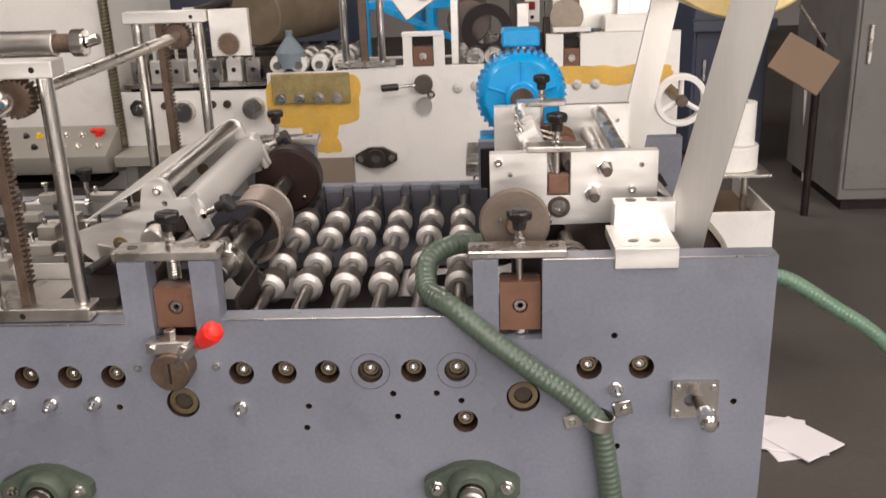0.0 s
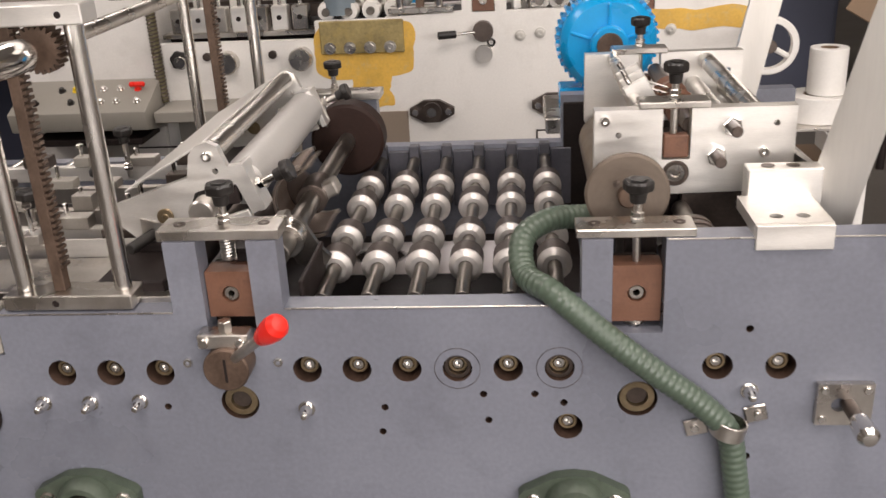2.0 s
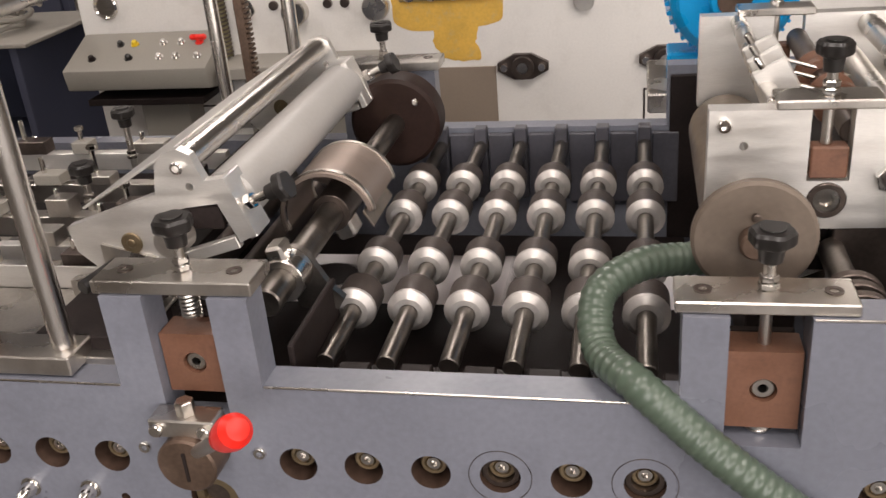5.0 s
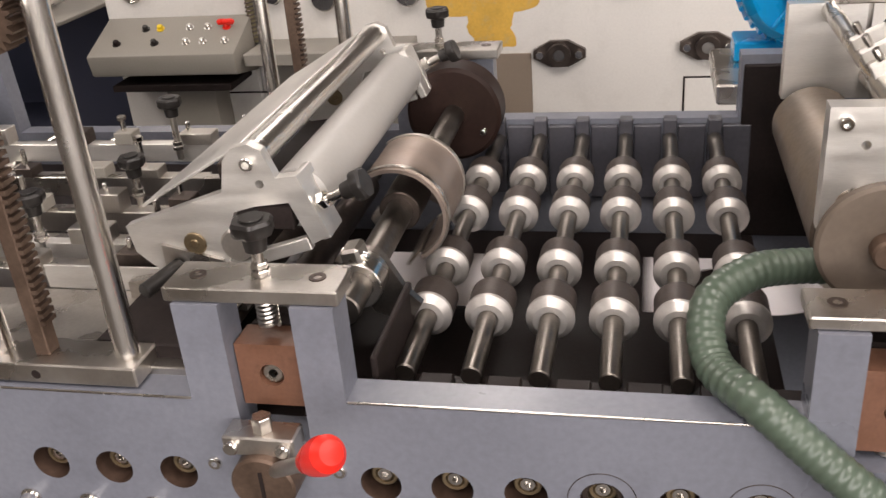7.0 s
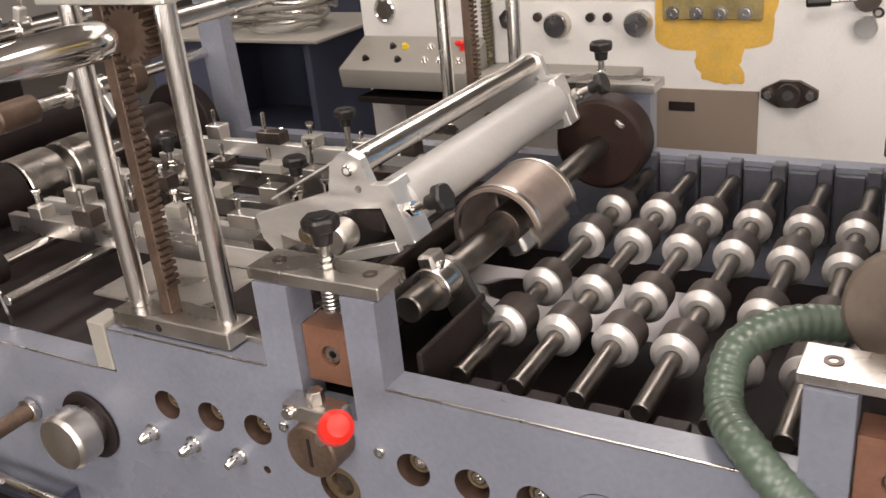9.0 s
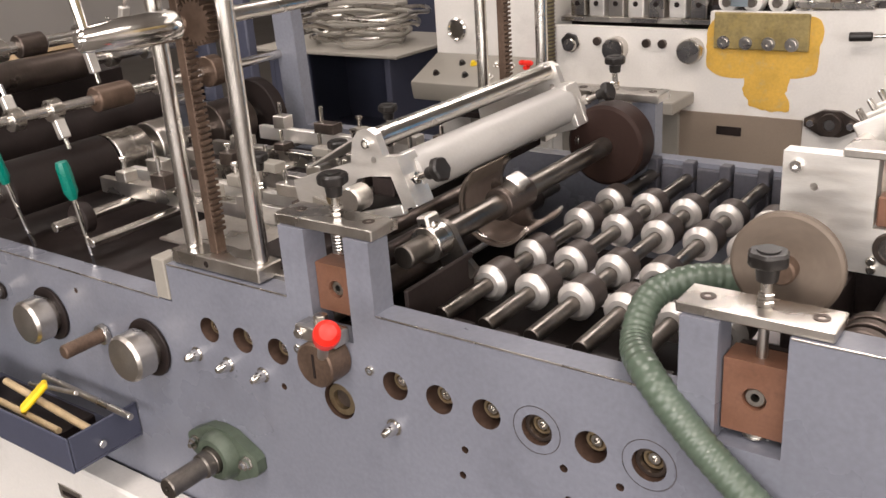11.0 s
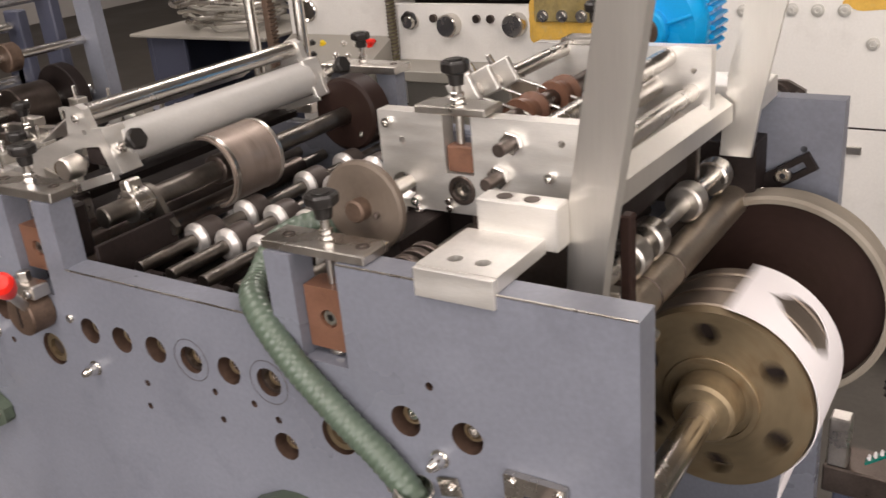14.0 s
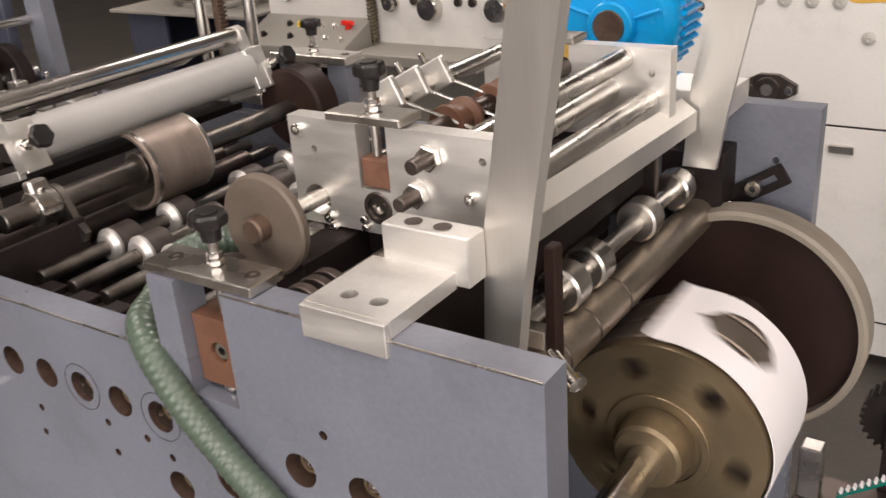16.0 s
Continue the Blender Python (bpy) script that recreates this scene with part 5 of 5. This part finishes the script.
for i in range(4):
    x = -0.20 + 0.07 * i
    s = part("bed_shaft", rod((x, RY + 0.035, 1.05), (x, RY + 0.6, 1.05), 0.013, 14), SHAFT, wr)
    for k in range(6):
        part("bed_roller", lathe((x, RY + 0.05 + 0.055 * k, 1.05), (x, 9, 1.05), [(0, 0.014), (0, 0.027), (0.03, 0.032), (0.04, 0.03), (0.04, 0.014)], 20), STEEL if k % 2 else WHITE, s)
for x in (0.46, 0.52, 0.86):
    s = part("bed_shaft", rod((x, RY + 0.035, 1.06), (x, RY + 0.6, 1.06), 0.013, 14), SHAFT, wr)
    for k in range(6):
        part("bed_roller", lathe((x, RY + 0.05 + 0.06 * k, 1.06), (x, 9, 1.06), [(0, 0.014), (0, 0.03), (0.03, 0.032), (0.04, 0.03), (0.04, 0.014)], 20), WHITE if k % 2 else STEEL, s)
part("cork_roll", rod((-0.30, RY + 0.22, 1.20), (-0.12, RY + 0.62, 1.20), 0.105, 40, 0.004), mat("brown_felt", (0.15, 0.115, 0.075), 0.7, 0, 0.2, 20, 0.05), wr, "large brown felt-covered roll")
part("blue_cone", lathe((-0.16, RY + 0.08, 1.04), (-0.16, RY + 0.08, 2), [(0, 0.05), (0.05, 0.05), (0.1, 0.012), (0.12, 0.012)], 24), mat("slate_cap", (0.16, 0.2, 0.23), 0.5, 0, 0.1, 10), wr, "slate-blue cap")
for x in (0.035, 0.155):
    part("post", rod((x, RY + 0.015, 1.035), (x, RY + 0.015, 1.5), 0.0125, 18), CHROME, wr, "polished round post")
part("post_rack", box(0.085, 0.11, RY + 0.01, RY + 0.03, 1.035, 1.5), RUST, wr)
part("post_base", box(0.0, 0.2, RY - 0.006, RY + 0.045, 1.0435, 1.06), STEEL, wr)
part("tilt_plate", tbox(pose(0.28, RY + 0.3, 1.26, 0, -35, 0), 0.22, 0.012, 0.10, 0.004), ALU, wr, "tilted aluminium bracket plate")
part("tilt_roller", rod((0.28, RY + 0.28, 1.26), (0.28, RY + 0.6, 1.26), 0.035, 24), GREYROLL, wr)
part("drum", rod((0.44, RY + 0.2, 1.16), (0.44, RY + 0.5, 1.16), 0.075, 36, 0.004), DARK_STEEL, wr)
part("drum_ring", ring((0.50, RY + 0.1, 1.14), (0.50, RY + 0.13, 1.14), 0.05, 0.085, 36), BLACK_AND_SHADE, wr)
part("small_frame", box(0.38, 0.405, RY + 0.1, RY + 0.5, 1.03, 1.24), ALU, wr)
part("disc", rod((0.76, RY + 0.06, 1.18), (0.76, RY + 0.075, 1.18), 0.055, 36), DISC, wr)
part("second_plate", box(0.72, 1.05, RY + 0.15, RY + 0.17, 1.13, 1.26), ALU, wr, "aluminium side plate")
part("second_block", box(0.88, 1.08, RY + 0.02, RY + 0.1, 1.132, 1.18, 0.003), WHITE, wr)
part("second_slide", box(0.77, 0.81, RY + 0.145, RY + 0.1495, 1.18, 1.25), BROWN, wr)
for i in range(7):
    x = -0.70 + 0.065 * i
    b = part("clamp_block", box(x, x + 0.05, RY + 0.05, RY + 0.1, 1.0, 1.075, 0.003), ALU if i % 2 else STEEL, wr, "bright clamp block")
    part("clamp_pin", rod((x + 0.025, RY + 0.07, 1.075), (x + 0.025, RY + 0.07, 1.11 + 0.02 * (i % 3)), 0.006, 10), CHROME, b)
    part("clamp_eye", rod((x + 0.025, RY + 0.049, 1.04), (x + 0.025, RY + 0.045, 1.04), 0.008, 10), BLACK_AND_SHADE, b)
rw = random.Random(21)
for i in range(16):
    x = 0.37 + rw.uniform(0, 0.68)
    y = RY + 0.2 + rw.uniform(0, 0.35)
    h = rw.uniform(0.05, 0.2)
    b = part("adjuster_block", box(x, x + rw.uniform(0.02, 0.05), y, y + 0.03, 0.985, 0.985 + h, 0.003), (STEEL, DARK_STEEL, ALU)[i % 3], wr, "small steel adjuster block")
    part("adjuster_pin", rod((x + 0.01, y + 0.015, 0.985 + h), (x + 0.01, y + 0.015, 1.0 + h + rw.uniform(0.02, 0.06)), 0.005, 10), CHROME, b)
for i, (x, z) in enumerate(((-0.62, 1.16), (-0.5, 1.22), (-0.36, 1.14), (0.62, 1.2), (0.95, 1.3))):
    part("cross_tube", rod((x, RY + 0.12, z), (x, RY + 0.6, z), 0.014 + 0.004 * (i % 2), 16), (STEEL, DARK_STEEL)[i % 2], wr, "round cross tube")
    part("tube_plate", box(x - 0.03, x + 0.03, RY + 0.60, RY + 0.612, 0.99, z + 0.03, 0.002), DARK_STEEL, wr)
    part("tube_support", box(x - 0.02, x + 0.02, RY + 0.108, RY + 0.12, 0.985, z + 0.022, 0.002), ALU, wr)
part("front_rail", box(-0.73, -0.24, RY + 0.04, RY + 0.13, 0.985, 1.0), STEEL, wr)
part("dark_bed", box(-0.74, 1.1, RY + 0.13, RY + 0.6, 0.96, 0.985), BLACK_AND_SHADE, wr)
for y in (0.2, 0.35, 0.5):
    part("cross_rail", box(-0.74, -0.25, RY + y, RY + y + 0.02, 1.02, 1.06), DARK_STEEL, wr)

tall = thing("white_tower", (-0.95, RY + 0.2, 0), "tall off-white machine housing with a porthole", "machine housing")
part("housing", box(-1.19, -0.748, RY - 0.005, RY + 0.7, 0.05, 1.85, 0.006), WHITE, tall)
part("porthole", lathe((-1.095, RY - 0.005, 0.955), (-1.095, -9, 0.955), [(0, 0.038), (0.01, 0.038), (0.014, 0.033), (0.008, 0.028), (0.008, 0)], 32), CHROME, tall)
part("vent_slot", box(-0.90, -0.55, RY - 0.0072, RY - 0.0055, 0.645, 0.65, 0), BLACK_AND_SHADE, tall)
part("threaded_column", rod((-0.735, RY - 0.02, 0.80), (-0.735, RY - 0.02, 1.35), 0.014, 16), mat("olive_thread", (0.2, 0.18, 0.1), 0.4, 0.7, 0.1, 20), tall)
part("threads", spring(-0.735, RY - 0.02, 0.80, 1.35, 0.0145, 48, 0.003), DARK_STEEL, tall)
part("star_wheel", star_knob((-0.665, RY - 0.001, 0.93), (0, -1, 0), 0.03, 0.025), BLACK, tall)
part("base_plinth", box(-1.1, -0.75, RY + 0.01, RY + 0.6, 0, 0.05), BLACK_AND_SHADE, tall)
ctl = thing("control_box", (-0.96, RY - 0.1, 0.75), "warm grey sloping control box with push buttons", "control box")
bm = bmesh.new()
prof = [(-0.02, 0.72), (-0.175, 0.75), (-0.185, 0.81), (-0.02, 0.88)]
a = [bm.verts.new((-1.175, RY + y, z)) for y, z in prof]
b = [bm.verts.new((-0.735, RY + y, z)) for y, z in prof]
for i in range(4):
    j = (i + 1) % 4
    bm.faces.new((a[i], a[j], b[j], b[i]))
bm.faces.new(a)
bm.faces.new(b)
bmesh.ops.bevel(bm, geom=list(bm.edges), offset=0.006, segments=2, profile=0.5, affect='EDGES')
part("housing", bm, GREY_BOX, ctl)
part("under_tray", box(-1.13, -0.77, RY - 0.16, RY - 0.006, 0.700, 0.719), BLACK_AND_SHADE, ctl)
part("stand", box(-1.0, -0.85, RY - 0.1, RY - 0.006, 0.0, 0.6995), GREY_BOX, ctl)
for x, m, up in ((-1.10, BLACK_AND_SHADE, 0), (-1.035, BLACK, 1), (-0.99, YPLASTIC, 1), (-0.985, BLACK, 0), (-0.90, CHROME, 1), (-0.89, CHROME, 0), (-0.845, CHROME, 1), (-0.84, CHROME, 0), (-0.79, RED, 1), (-0.775, CHROME, 0)):
    y = RY - 0.075 - 0.06 * (1 - up)
    z = 0.88 - (-0.02 - (y - RY)) * 0.424
    part("push_button", lathe((x, y, z - 0.004), (x, y - 0.42, z + 1), [(0, 0.012), (0.006, 0.012), (0.006, 0.008), (0.015, 0.008), (0.017, 0.006), (0.017, 0)], 18), m, ctl)
part("emergency_lever", tbox(pose(-0.79, RY - 0.08, 0.872, 20, 0, 0), 0.05, 0.016, 0.016, 0.005), RED, ctl, "red stop switch")

# ---- workshop behind ----
desk = thing("navy_desk", (-2.0, 2.45, 0), "navy sheet-metal stand with an open shelf", "stand")
part("top", box(-2.42, -1.60, 2.2, 2.75, 0.775, 0.79, 0.003), GREY_BOX, desk, "worn grey top")
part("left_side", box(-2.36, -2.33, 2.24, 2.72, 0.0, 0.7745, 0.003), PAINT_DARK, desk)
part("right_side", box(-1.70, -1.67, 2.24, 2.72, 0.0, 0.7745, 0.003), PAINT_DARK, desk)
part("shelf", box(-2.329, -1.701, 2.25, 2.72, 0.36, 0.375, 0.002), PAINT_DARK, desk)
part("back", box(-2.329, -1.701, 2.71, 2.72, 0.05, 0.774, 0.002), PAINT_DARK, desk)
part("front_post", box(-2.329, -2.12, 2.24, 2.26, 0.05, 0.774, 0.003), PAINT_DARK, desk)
SLATE = mat("dark_grey_enamel", (0.16, 0.15, 0.138), 0.5, 0, 0.1, 3, 0.02, 160, (0.07, 0.06, 0.055), 0.4)
rg = random.Random(8)
coil = thing("cable_coil", (-1.98, 2.45, 0.79), "loose coil of pale grey cable on the stand", "cable")
for k in range(6):
    pts = []
    for i in range(15):
        a = 2 * math.pi * i / 14 + k
        pts.append((-1.98 + (0.2 + 0.02 * k) * math.cos(a) + rg.uniform(-.03, .03), 2.45 + (0.14 + 0.015 * k) * math.sin(a) + rg.uniform(-.03, .03), 0.80 + 0.022 * k + rg.uniform(-.006, .016)))
    part("loop", tube(smooth_path(pts, 6), 0.009, 8), (GREY_BOX, STEEL)[k % 2], coil)
part("cable_box", box(-2.36, -1.95, 2.66, 2.75, 0.791, 0.93, 0.004), GREY_BOX, coil)
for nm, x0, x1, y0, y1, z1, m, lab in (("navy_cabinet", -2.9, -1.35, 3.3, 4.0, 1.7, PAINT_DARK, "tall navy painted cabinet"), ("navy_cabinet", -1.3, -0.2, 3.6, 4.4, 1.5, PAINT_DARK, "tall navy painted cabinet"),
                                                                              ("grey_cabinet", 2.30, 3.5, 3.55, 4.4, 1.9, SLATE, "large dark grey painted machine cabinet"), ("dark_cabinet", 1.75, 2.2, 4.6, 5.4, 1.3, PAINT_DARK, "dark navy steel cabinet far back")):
    t = thing(nm, ((x0 + x1) / 2, (y0 + y1) / 2, 0), lab, "cabinet")
    part("body", box(x0, x1, y0, y1, 0.06, z1, 0.006), m, t)
    part("plinth", box(x0 + 0.03, x1 - 0.03, y0 + 0.03, y1 - 0.03, 0, 0.06), BLACK_AND_SHADE, t)
    n = 2 if x1 - x0 > 0.8 else 1
    for k in range(n):
        w = (x1 - x0) / n
        dr = part("door", box(x0 + w * k + 0.02, x0 + w * (k + 1) - 0.02, y0 - 0.012, y0 - 0.0005, 0.12, z1 * 0.62, 0.003), m, t)
        part("handle", box(x0 + w * k + 0.06, x0 + w * k + 0.08, y0 - 0.03, y0 - 0.0125, z1 * 0.4, z1 * 0.5, 0.003), STEEL, dr)
    part("ledge", box(x0 - 0.02, x1 + 0.02, y0 - 0.08, y0 - 0.0005, z1 * 0.63, z1 * 0.68, 0.004), m, t)
for x, y, w, h in ((1.35, 5.2, 0.9, 0.95), (0.1, 5.6, 1.2, 1.1), (-1.2, 5.8, 1.2, 1.3)):
    t = thing("blue_rack", (x, y, 0), "bright blue steel rack frame far back", "rack", "blue racks")
    for sx in (0, 1):
        for sy in (0, 1):
            part("upright", box(x + sx * w, x + sx * w + 0.05, y + sy * 0.5, y + sy * 0.5 + 0.05, 0, h + 0.3, 0.003), CYAN, t)
    part("shelf", box(x, x + w + 0.05, y, y + 0.55, h - 0.04, h, 0.003), CYAN, t)
    part("load", box(x + 0.1, x + w - 0.1, y + 0.08, y + 0.45, h + 0.001, h + 0.22, 0.01), CARD, t, "stacked brown board")
cb = thing("counter_box", (0.675, 3.03, 0), "small off-white counter box with a red display on a post", "counter")
hs = part("housing", box(0.615, 0.735, 3.0, 3.06, 1.06, 1.165, 0.004), WHITE, cb)
part("display", box(0.635, 0.715, 2.996, 2.9995, 1.115, 1.148, 0.001), mat("dark_red_display", (0.2, 0.02, 0.015), 0.25, 0, 0.05, 30, 0), hs, "dark red number display")
for k in range(3):
    part("key", rod((0.647 + 0.028 * k, 2.9995, 1.083), (0.647 + 0.028 * k, 2.994, 1.083), 0.008, 14), BLACK_AND_SHADE, hs)
part("post", rod((0.675, 3.03, 0), (0.675, 3.03, 1.06), 0.016, 14), STEEL, cb)
part("foot", box(0.6, 0.75, 2.95, 3.11, 0, 0.012, 0.002), BLACK_AND_SHADE, cb)
fr_ = thing("steel_rack", (0.25, 3.62, 0), "bright blue welded steel rack behind the off-white machine", "rack")
for x in (-0.12, 0.46):
    part("upright", box(x, x + 0.045, 3.6, 3.645, 0, 1.25, 0.003), CYAN, fr_)
part("top_beam", box(-0.0745, 0.4595, 3.6, 3.645, 1.08, 1.125, 0.003), CYAN, fr_)
part("low_beam", box(-0.0745, 0.4595, 3.6, 3.645, 0.5, 0.545, 0.003), CYAN, fr_)
part("brace", tbox(pose(0.2, 3.58, 1.0, 0, 24, 0), 0.5, 0.03, 0.03, 0.003), CYAN, fr_)
tbl = thing("roll_stand", (1.30, 1.95, 0), "thin steel plate on a post carrying tape rolls", "stand")
part("top", box(1.215, 1.42, 1.83, 2.07, 0.664, 0.672, 0.001), STEEL, tbl)
part("post", rod((1.36, 1.93, 0), (1.36, 1.93, 0.663), 0.012, 14), STEEL, tbl)
for x, y, z, r, h, m in ((1.33, 1.95, 0.7525, 0.056, 0.14, WHITE), (1.31, 1.95, 0.6725, 0.09, 0.079, WHITE)):
    t = thing("tape_roll", (x, y, z), "cream roll of wide tape lying flat on the table", "tape roll", "tape rolls")
    part("tape", ring((x, y, z), (x, y, z + h), r * 0.5, r, 40, 0.002), m, t)
    part("core", ring((x, y, z + 0.0005), (x, y, z + h - 0.001), r * 0.45, r * 0.497, 32), CARD, t)
bx = thing("white_bin", (1.2, 1.9, 0), "open white sheet-metal bin beside the off-white machine", "bin")
part("front_side", box(0.99, 1.40, 1.711, 1.719, 0.05, 0.585, 0.002), WHITE, bx)
part("right_side", box(1.392, 1.40, 1.7195, 2.2, 0.05, 0.585, 0.002), WHITE, bx)
part("inner_shelf", box(1.13, 1.3915, 1.7195, 2.19, 0.50, 0.52, 0.002), CARD, bx)
part("base", box(1.13, 1.3915, 1.7195, 2.19, 0.0, 0.05, 0.002), DARK_STEEL, bx)
for k, (x, y, z, rz) in enumerate(((1.36, 1.30, 0.0, 12), (1.34, 1.33, 0.036, -18), (1.39, 1.29, 0.072, 34))):
    tagged(part("paper_sheet", tbox(pose(x, y, z / 6 + 0.0035, 0, 0, rz), 0.16, 0.2, 0.005, 0.001), PAPER, at=(x, y, z)), "loose white sheet of paper lying on the floor", "paper", "floor sheets")
bd = thing("leaning_board", (2.2, 3.2, 0.8), "brown board leaning on a steel stand", "board")
part("board", tbox(pose(2.02, 3.42, 0.785, 62, 30, -20), 0.27, 0.2, 0.012, 0.002), CARD, bd)
part("stand_pole", rod((2.12, 3.5, 0.0), (2.12, 3.5, 0.92), 0.02, 14), BLACK_AND_SHADE, bd)
part("stand_rod", rod((1.98, 3.42, 1.06), (2.13, 3.45, 0.86), 0.010, 12), STEEL, bd)
tagged(part("white_pipe", rod((2.335, 4.16, 0), (2.30, 4.16, 0.53), 0.014, 14), WHITE, at=(2.335, 4.16, 0.0)), "white plastic pipe standing on the floor", "pipe")

# ---- paper sheets in rigid strips ----
PEAKS = [-0.62, 0.18, 0.98, 1.78, 2.56, 3.36, 4.17, 4.98, 5.77, 6.46, 7.12, 7.75, 8.37, 8.98, 9.59, 10.2, 10.78, 11.35, 11.91, 12.47, 13.03, 13.58, 14.12, 14.63, 15.135, 15.64, 16.145]


def cycles(t):
    """Turns of the cutter shaft since its first pass through the top."""
    for i in range(len(PEAKS) - 1):
        if t < PEAKS[i + 1] or i == len(PEAKS) - 2:
            return i + (t - PEAKS[i]) / (PEAKS[i + 1] - PEAKS[i])


PITCH = radians(240) * 0.1195
SHEET, STRIPS, ZB, ZM, ZT = 0.32, 30, 0.876, 0.9455, 0.9195
RP = 0.1195


def on_path(s):
    """Place and slope along the paper's way; s = 0 at the drum's top."""
    for a, b, za, zb in ((-9.0, -0.34, ZB, ZB), (-0.34, -0.13, ZB, ZM), (-0.13, 0.0, ZM, DZ + 0.1195)):
        if s < b:
            k = (s - a) / (b - a)
            return DX + s, za + (zb - za) * (3 * k * k - 2 * k ** 3), math.degrees(math.atan((zb - za) / (b - a) * 6 * k * (1 - k)))
    a = s / RP
    if a < LEAVE:
        return DX + RP * math.sin(a), DZ + RP * math.cos(a), -math.degrees(a)
    d = s - LEAVE * RP
    fall = (DZ + RP * math.cos(LEAVE) - 0.004) / 0.94
    if d < fall:
        return DX + RP * math.sin(LEAVE) - 0.1 * d, DZ + RP * math.cos(LEAVE) - d * 0.94, -95.0
    return DX + RP * math.sin(LEAVE) - 0.1 * fall + d - fall, 0.004, 0.0


LEAVE = radians(135)


def sheet_strip(w, hole, side):
    """One strip of a blank; hole: the half widths of its oval opening at both ends; side: before or behind it."""
    bm = bmesh.new()
    y0, y1, th = -0.066, 0.064, 0.0012
    def slab(ya, yb, yc, yd):
        lo = [bm.verts.new(p) for p in ((-w / 2, ya, 0), (w / 2, yb, 0), (w / 2, yd, 0), (-w / 2, yc, 0))]
        hi = [bm.verts.new((v.co.x, v.co.y, th)) for v in lo]
        bm.faces.new(lo[::-1])
        bm.faces.new(hi)
        for i in range(4):
            j = (i + 1) % 4
            bm.faces.new((lo[i], lo[j], hi[j], hi[i]))
    if hole is None:
        slab(y0, y0, y1, y1)
    else:
        a, b = hole
        if side == 0:
            slab(y0, y0, 0.006 - a, 0.006 - b)
        else:
            slab(0.006 + a, 0.006 + b, y1, y1)
    return bm


STRIP_W = SHEET / STRIPS
mids = [-(k + 0.5) * STRIP_W for k in range(STRIPS)]
def half(s):
    u = (s + 0.236) / 0.042
    return 0.034 * math.sqrt(max(0.0, 1 - u * u))
STRIP_MESH = []
for k in range(STRIPS):
    ea, eb = half(mids[k] - STRIP_W / 2), half(mids[k] + STRIP_W / 2)
    opening = None if ea + eb < 0.004 else (max(ea, 0.001), max(eb, 0.001))
    STRIP_MESH.append([])
    for side in range(1 if opening is None else 2):
        bm = sheet_strip(STRIP_W * 1.03, opening, side)
        me = bpy.data.meshes.new("strip")
        bm.to_mesh(me)
        bm.free()
        me.materials.append(PAPER)
        STRIP_MESH[k].append(me)
PATHS = []
for n in range(1, len(PEAKS) + 1):
    blank = thing("paper_blank", (0, 0, 0), "white paper blank with an oval opening running through the machine", "paper blank", "paper blanks")
    for k in range(STRIPS):
        for me in STRIP_MESH[k]:
            o = new("strip", me)
            o.parent = blank
            PATHS.append((o, n, k))


def motions():
    """All that turns or travels, keyed over the whole clip."""
    times = [0.05 * i for i in range(321)]
    walk(cutter, [(t, pose(CX, 0.30, CZ, 0, -12 - 360 * cycles(t), 0)) for t in times])
    for t_ in SPIN_DRUM:
        x, y, z = t_.location
        walk(t_, [(t, pose(x, y, z, 0, 240 * cycles(t) + 18, 0)) for t in times])
    for t_ in SPIN:
        x, y, z = t_.location
        walk(t_, [(t, pose(x, y, z, 0, 300 * cycles(t) % 360, 0)) for t in times])
    for o, n, k in PATHS:
        rows = []
        last = None
        for t in [0.04 * i for i in range(401)]:
            s = (cycles(t) - n + LAG) * PITCH + mids[k]
            s = min(max(s, -1.15 + mids[k]), 1.45 + mids[k])
            key = (round(s, 5))
            if key == last and t < 15.99:
                continue
            if last is not None and rows and key != last and t - rows[-1][0] > 0.05:
                rows.append((t - 0.04, rows[-1][1]))
            x, z, a = on_path(s)
            rows.append((t, pose(x, DY + 0.075, z + (0.0013 * n if z < 0.01 else 0.0), 0, -a, 0)))
            last = key
        if rows[-1][0] < 16:
            rows.append((16.0, rows[-1][1]))
        walk(o, rows)


LAG = 0.887
motions()
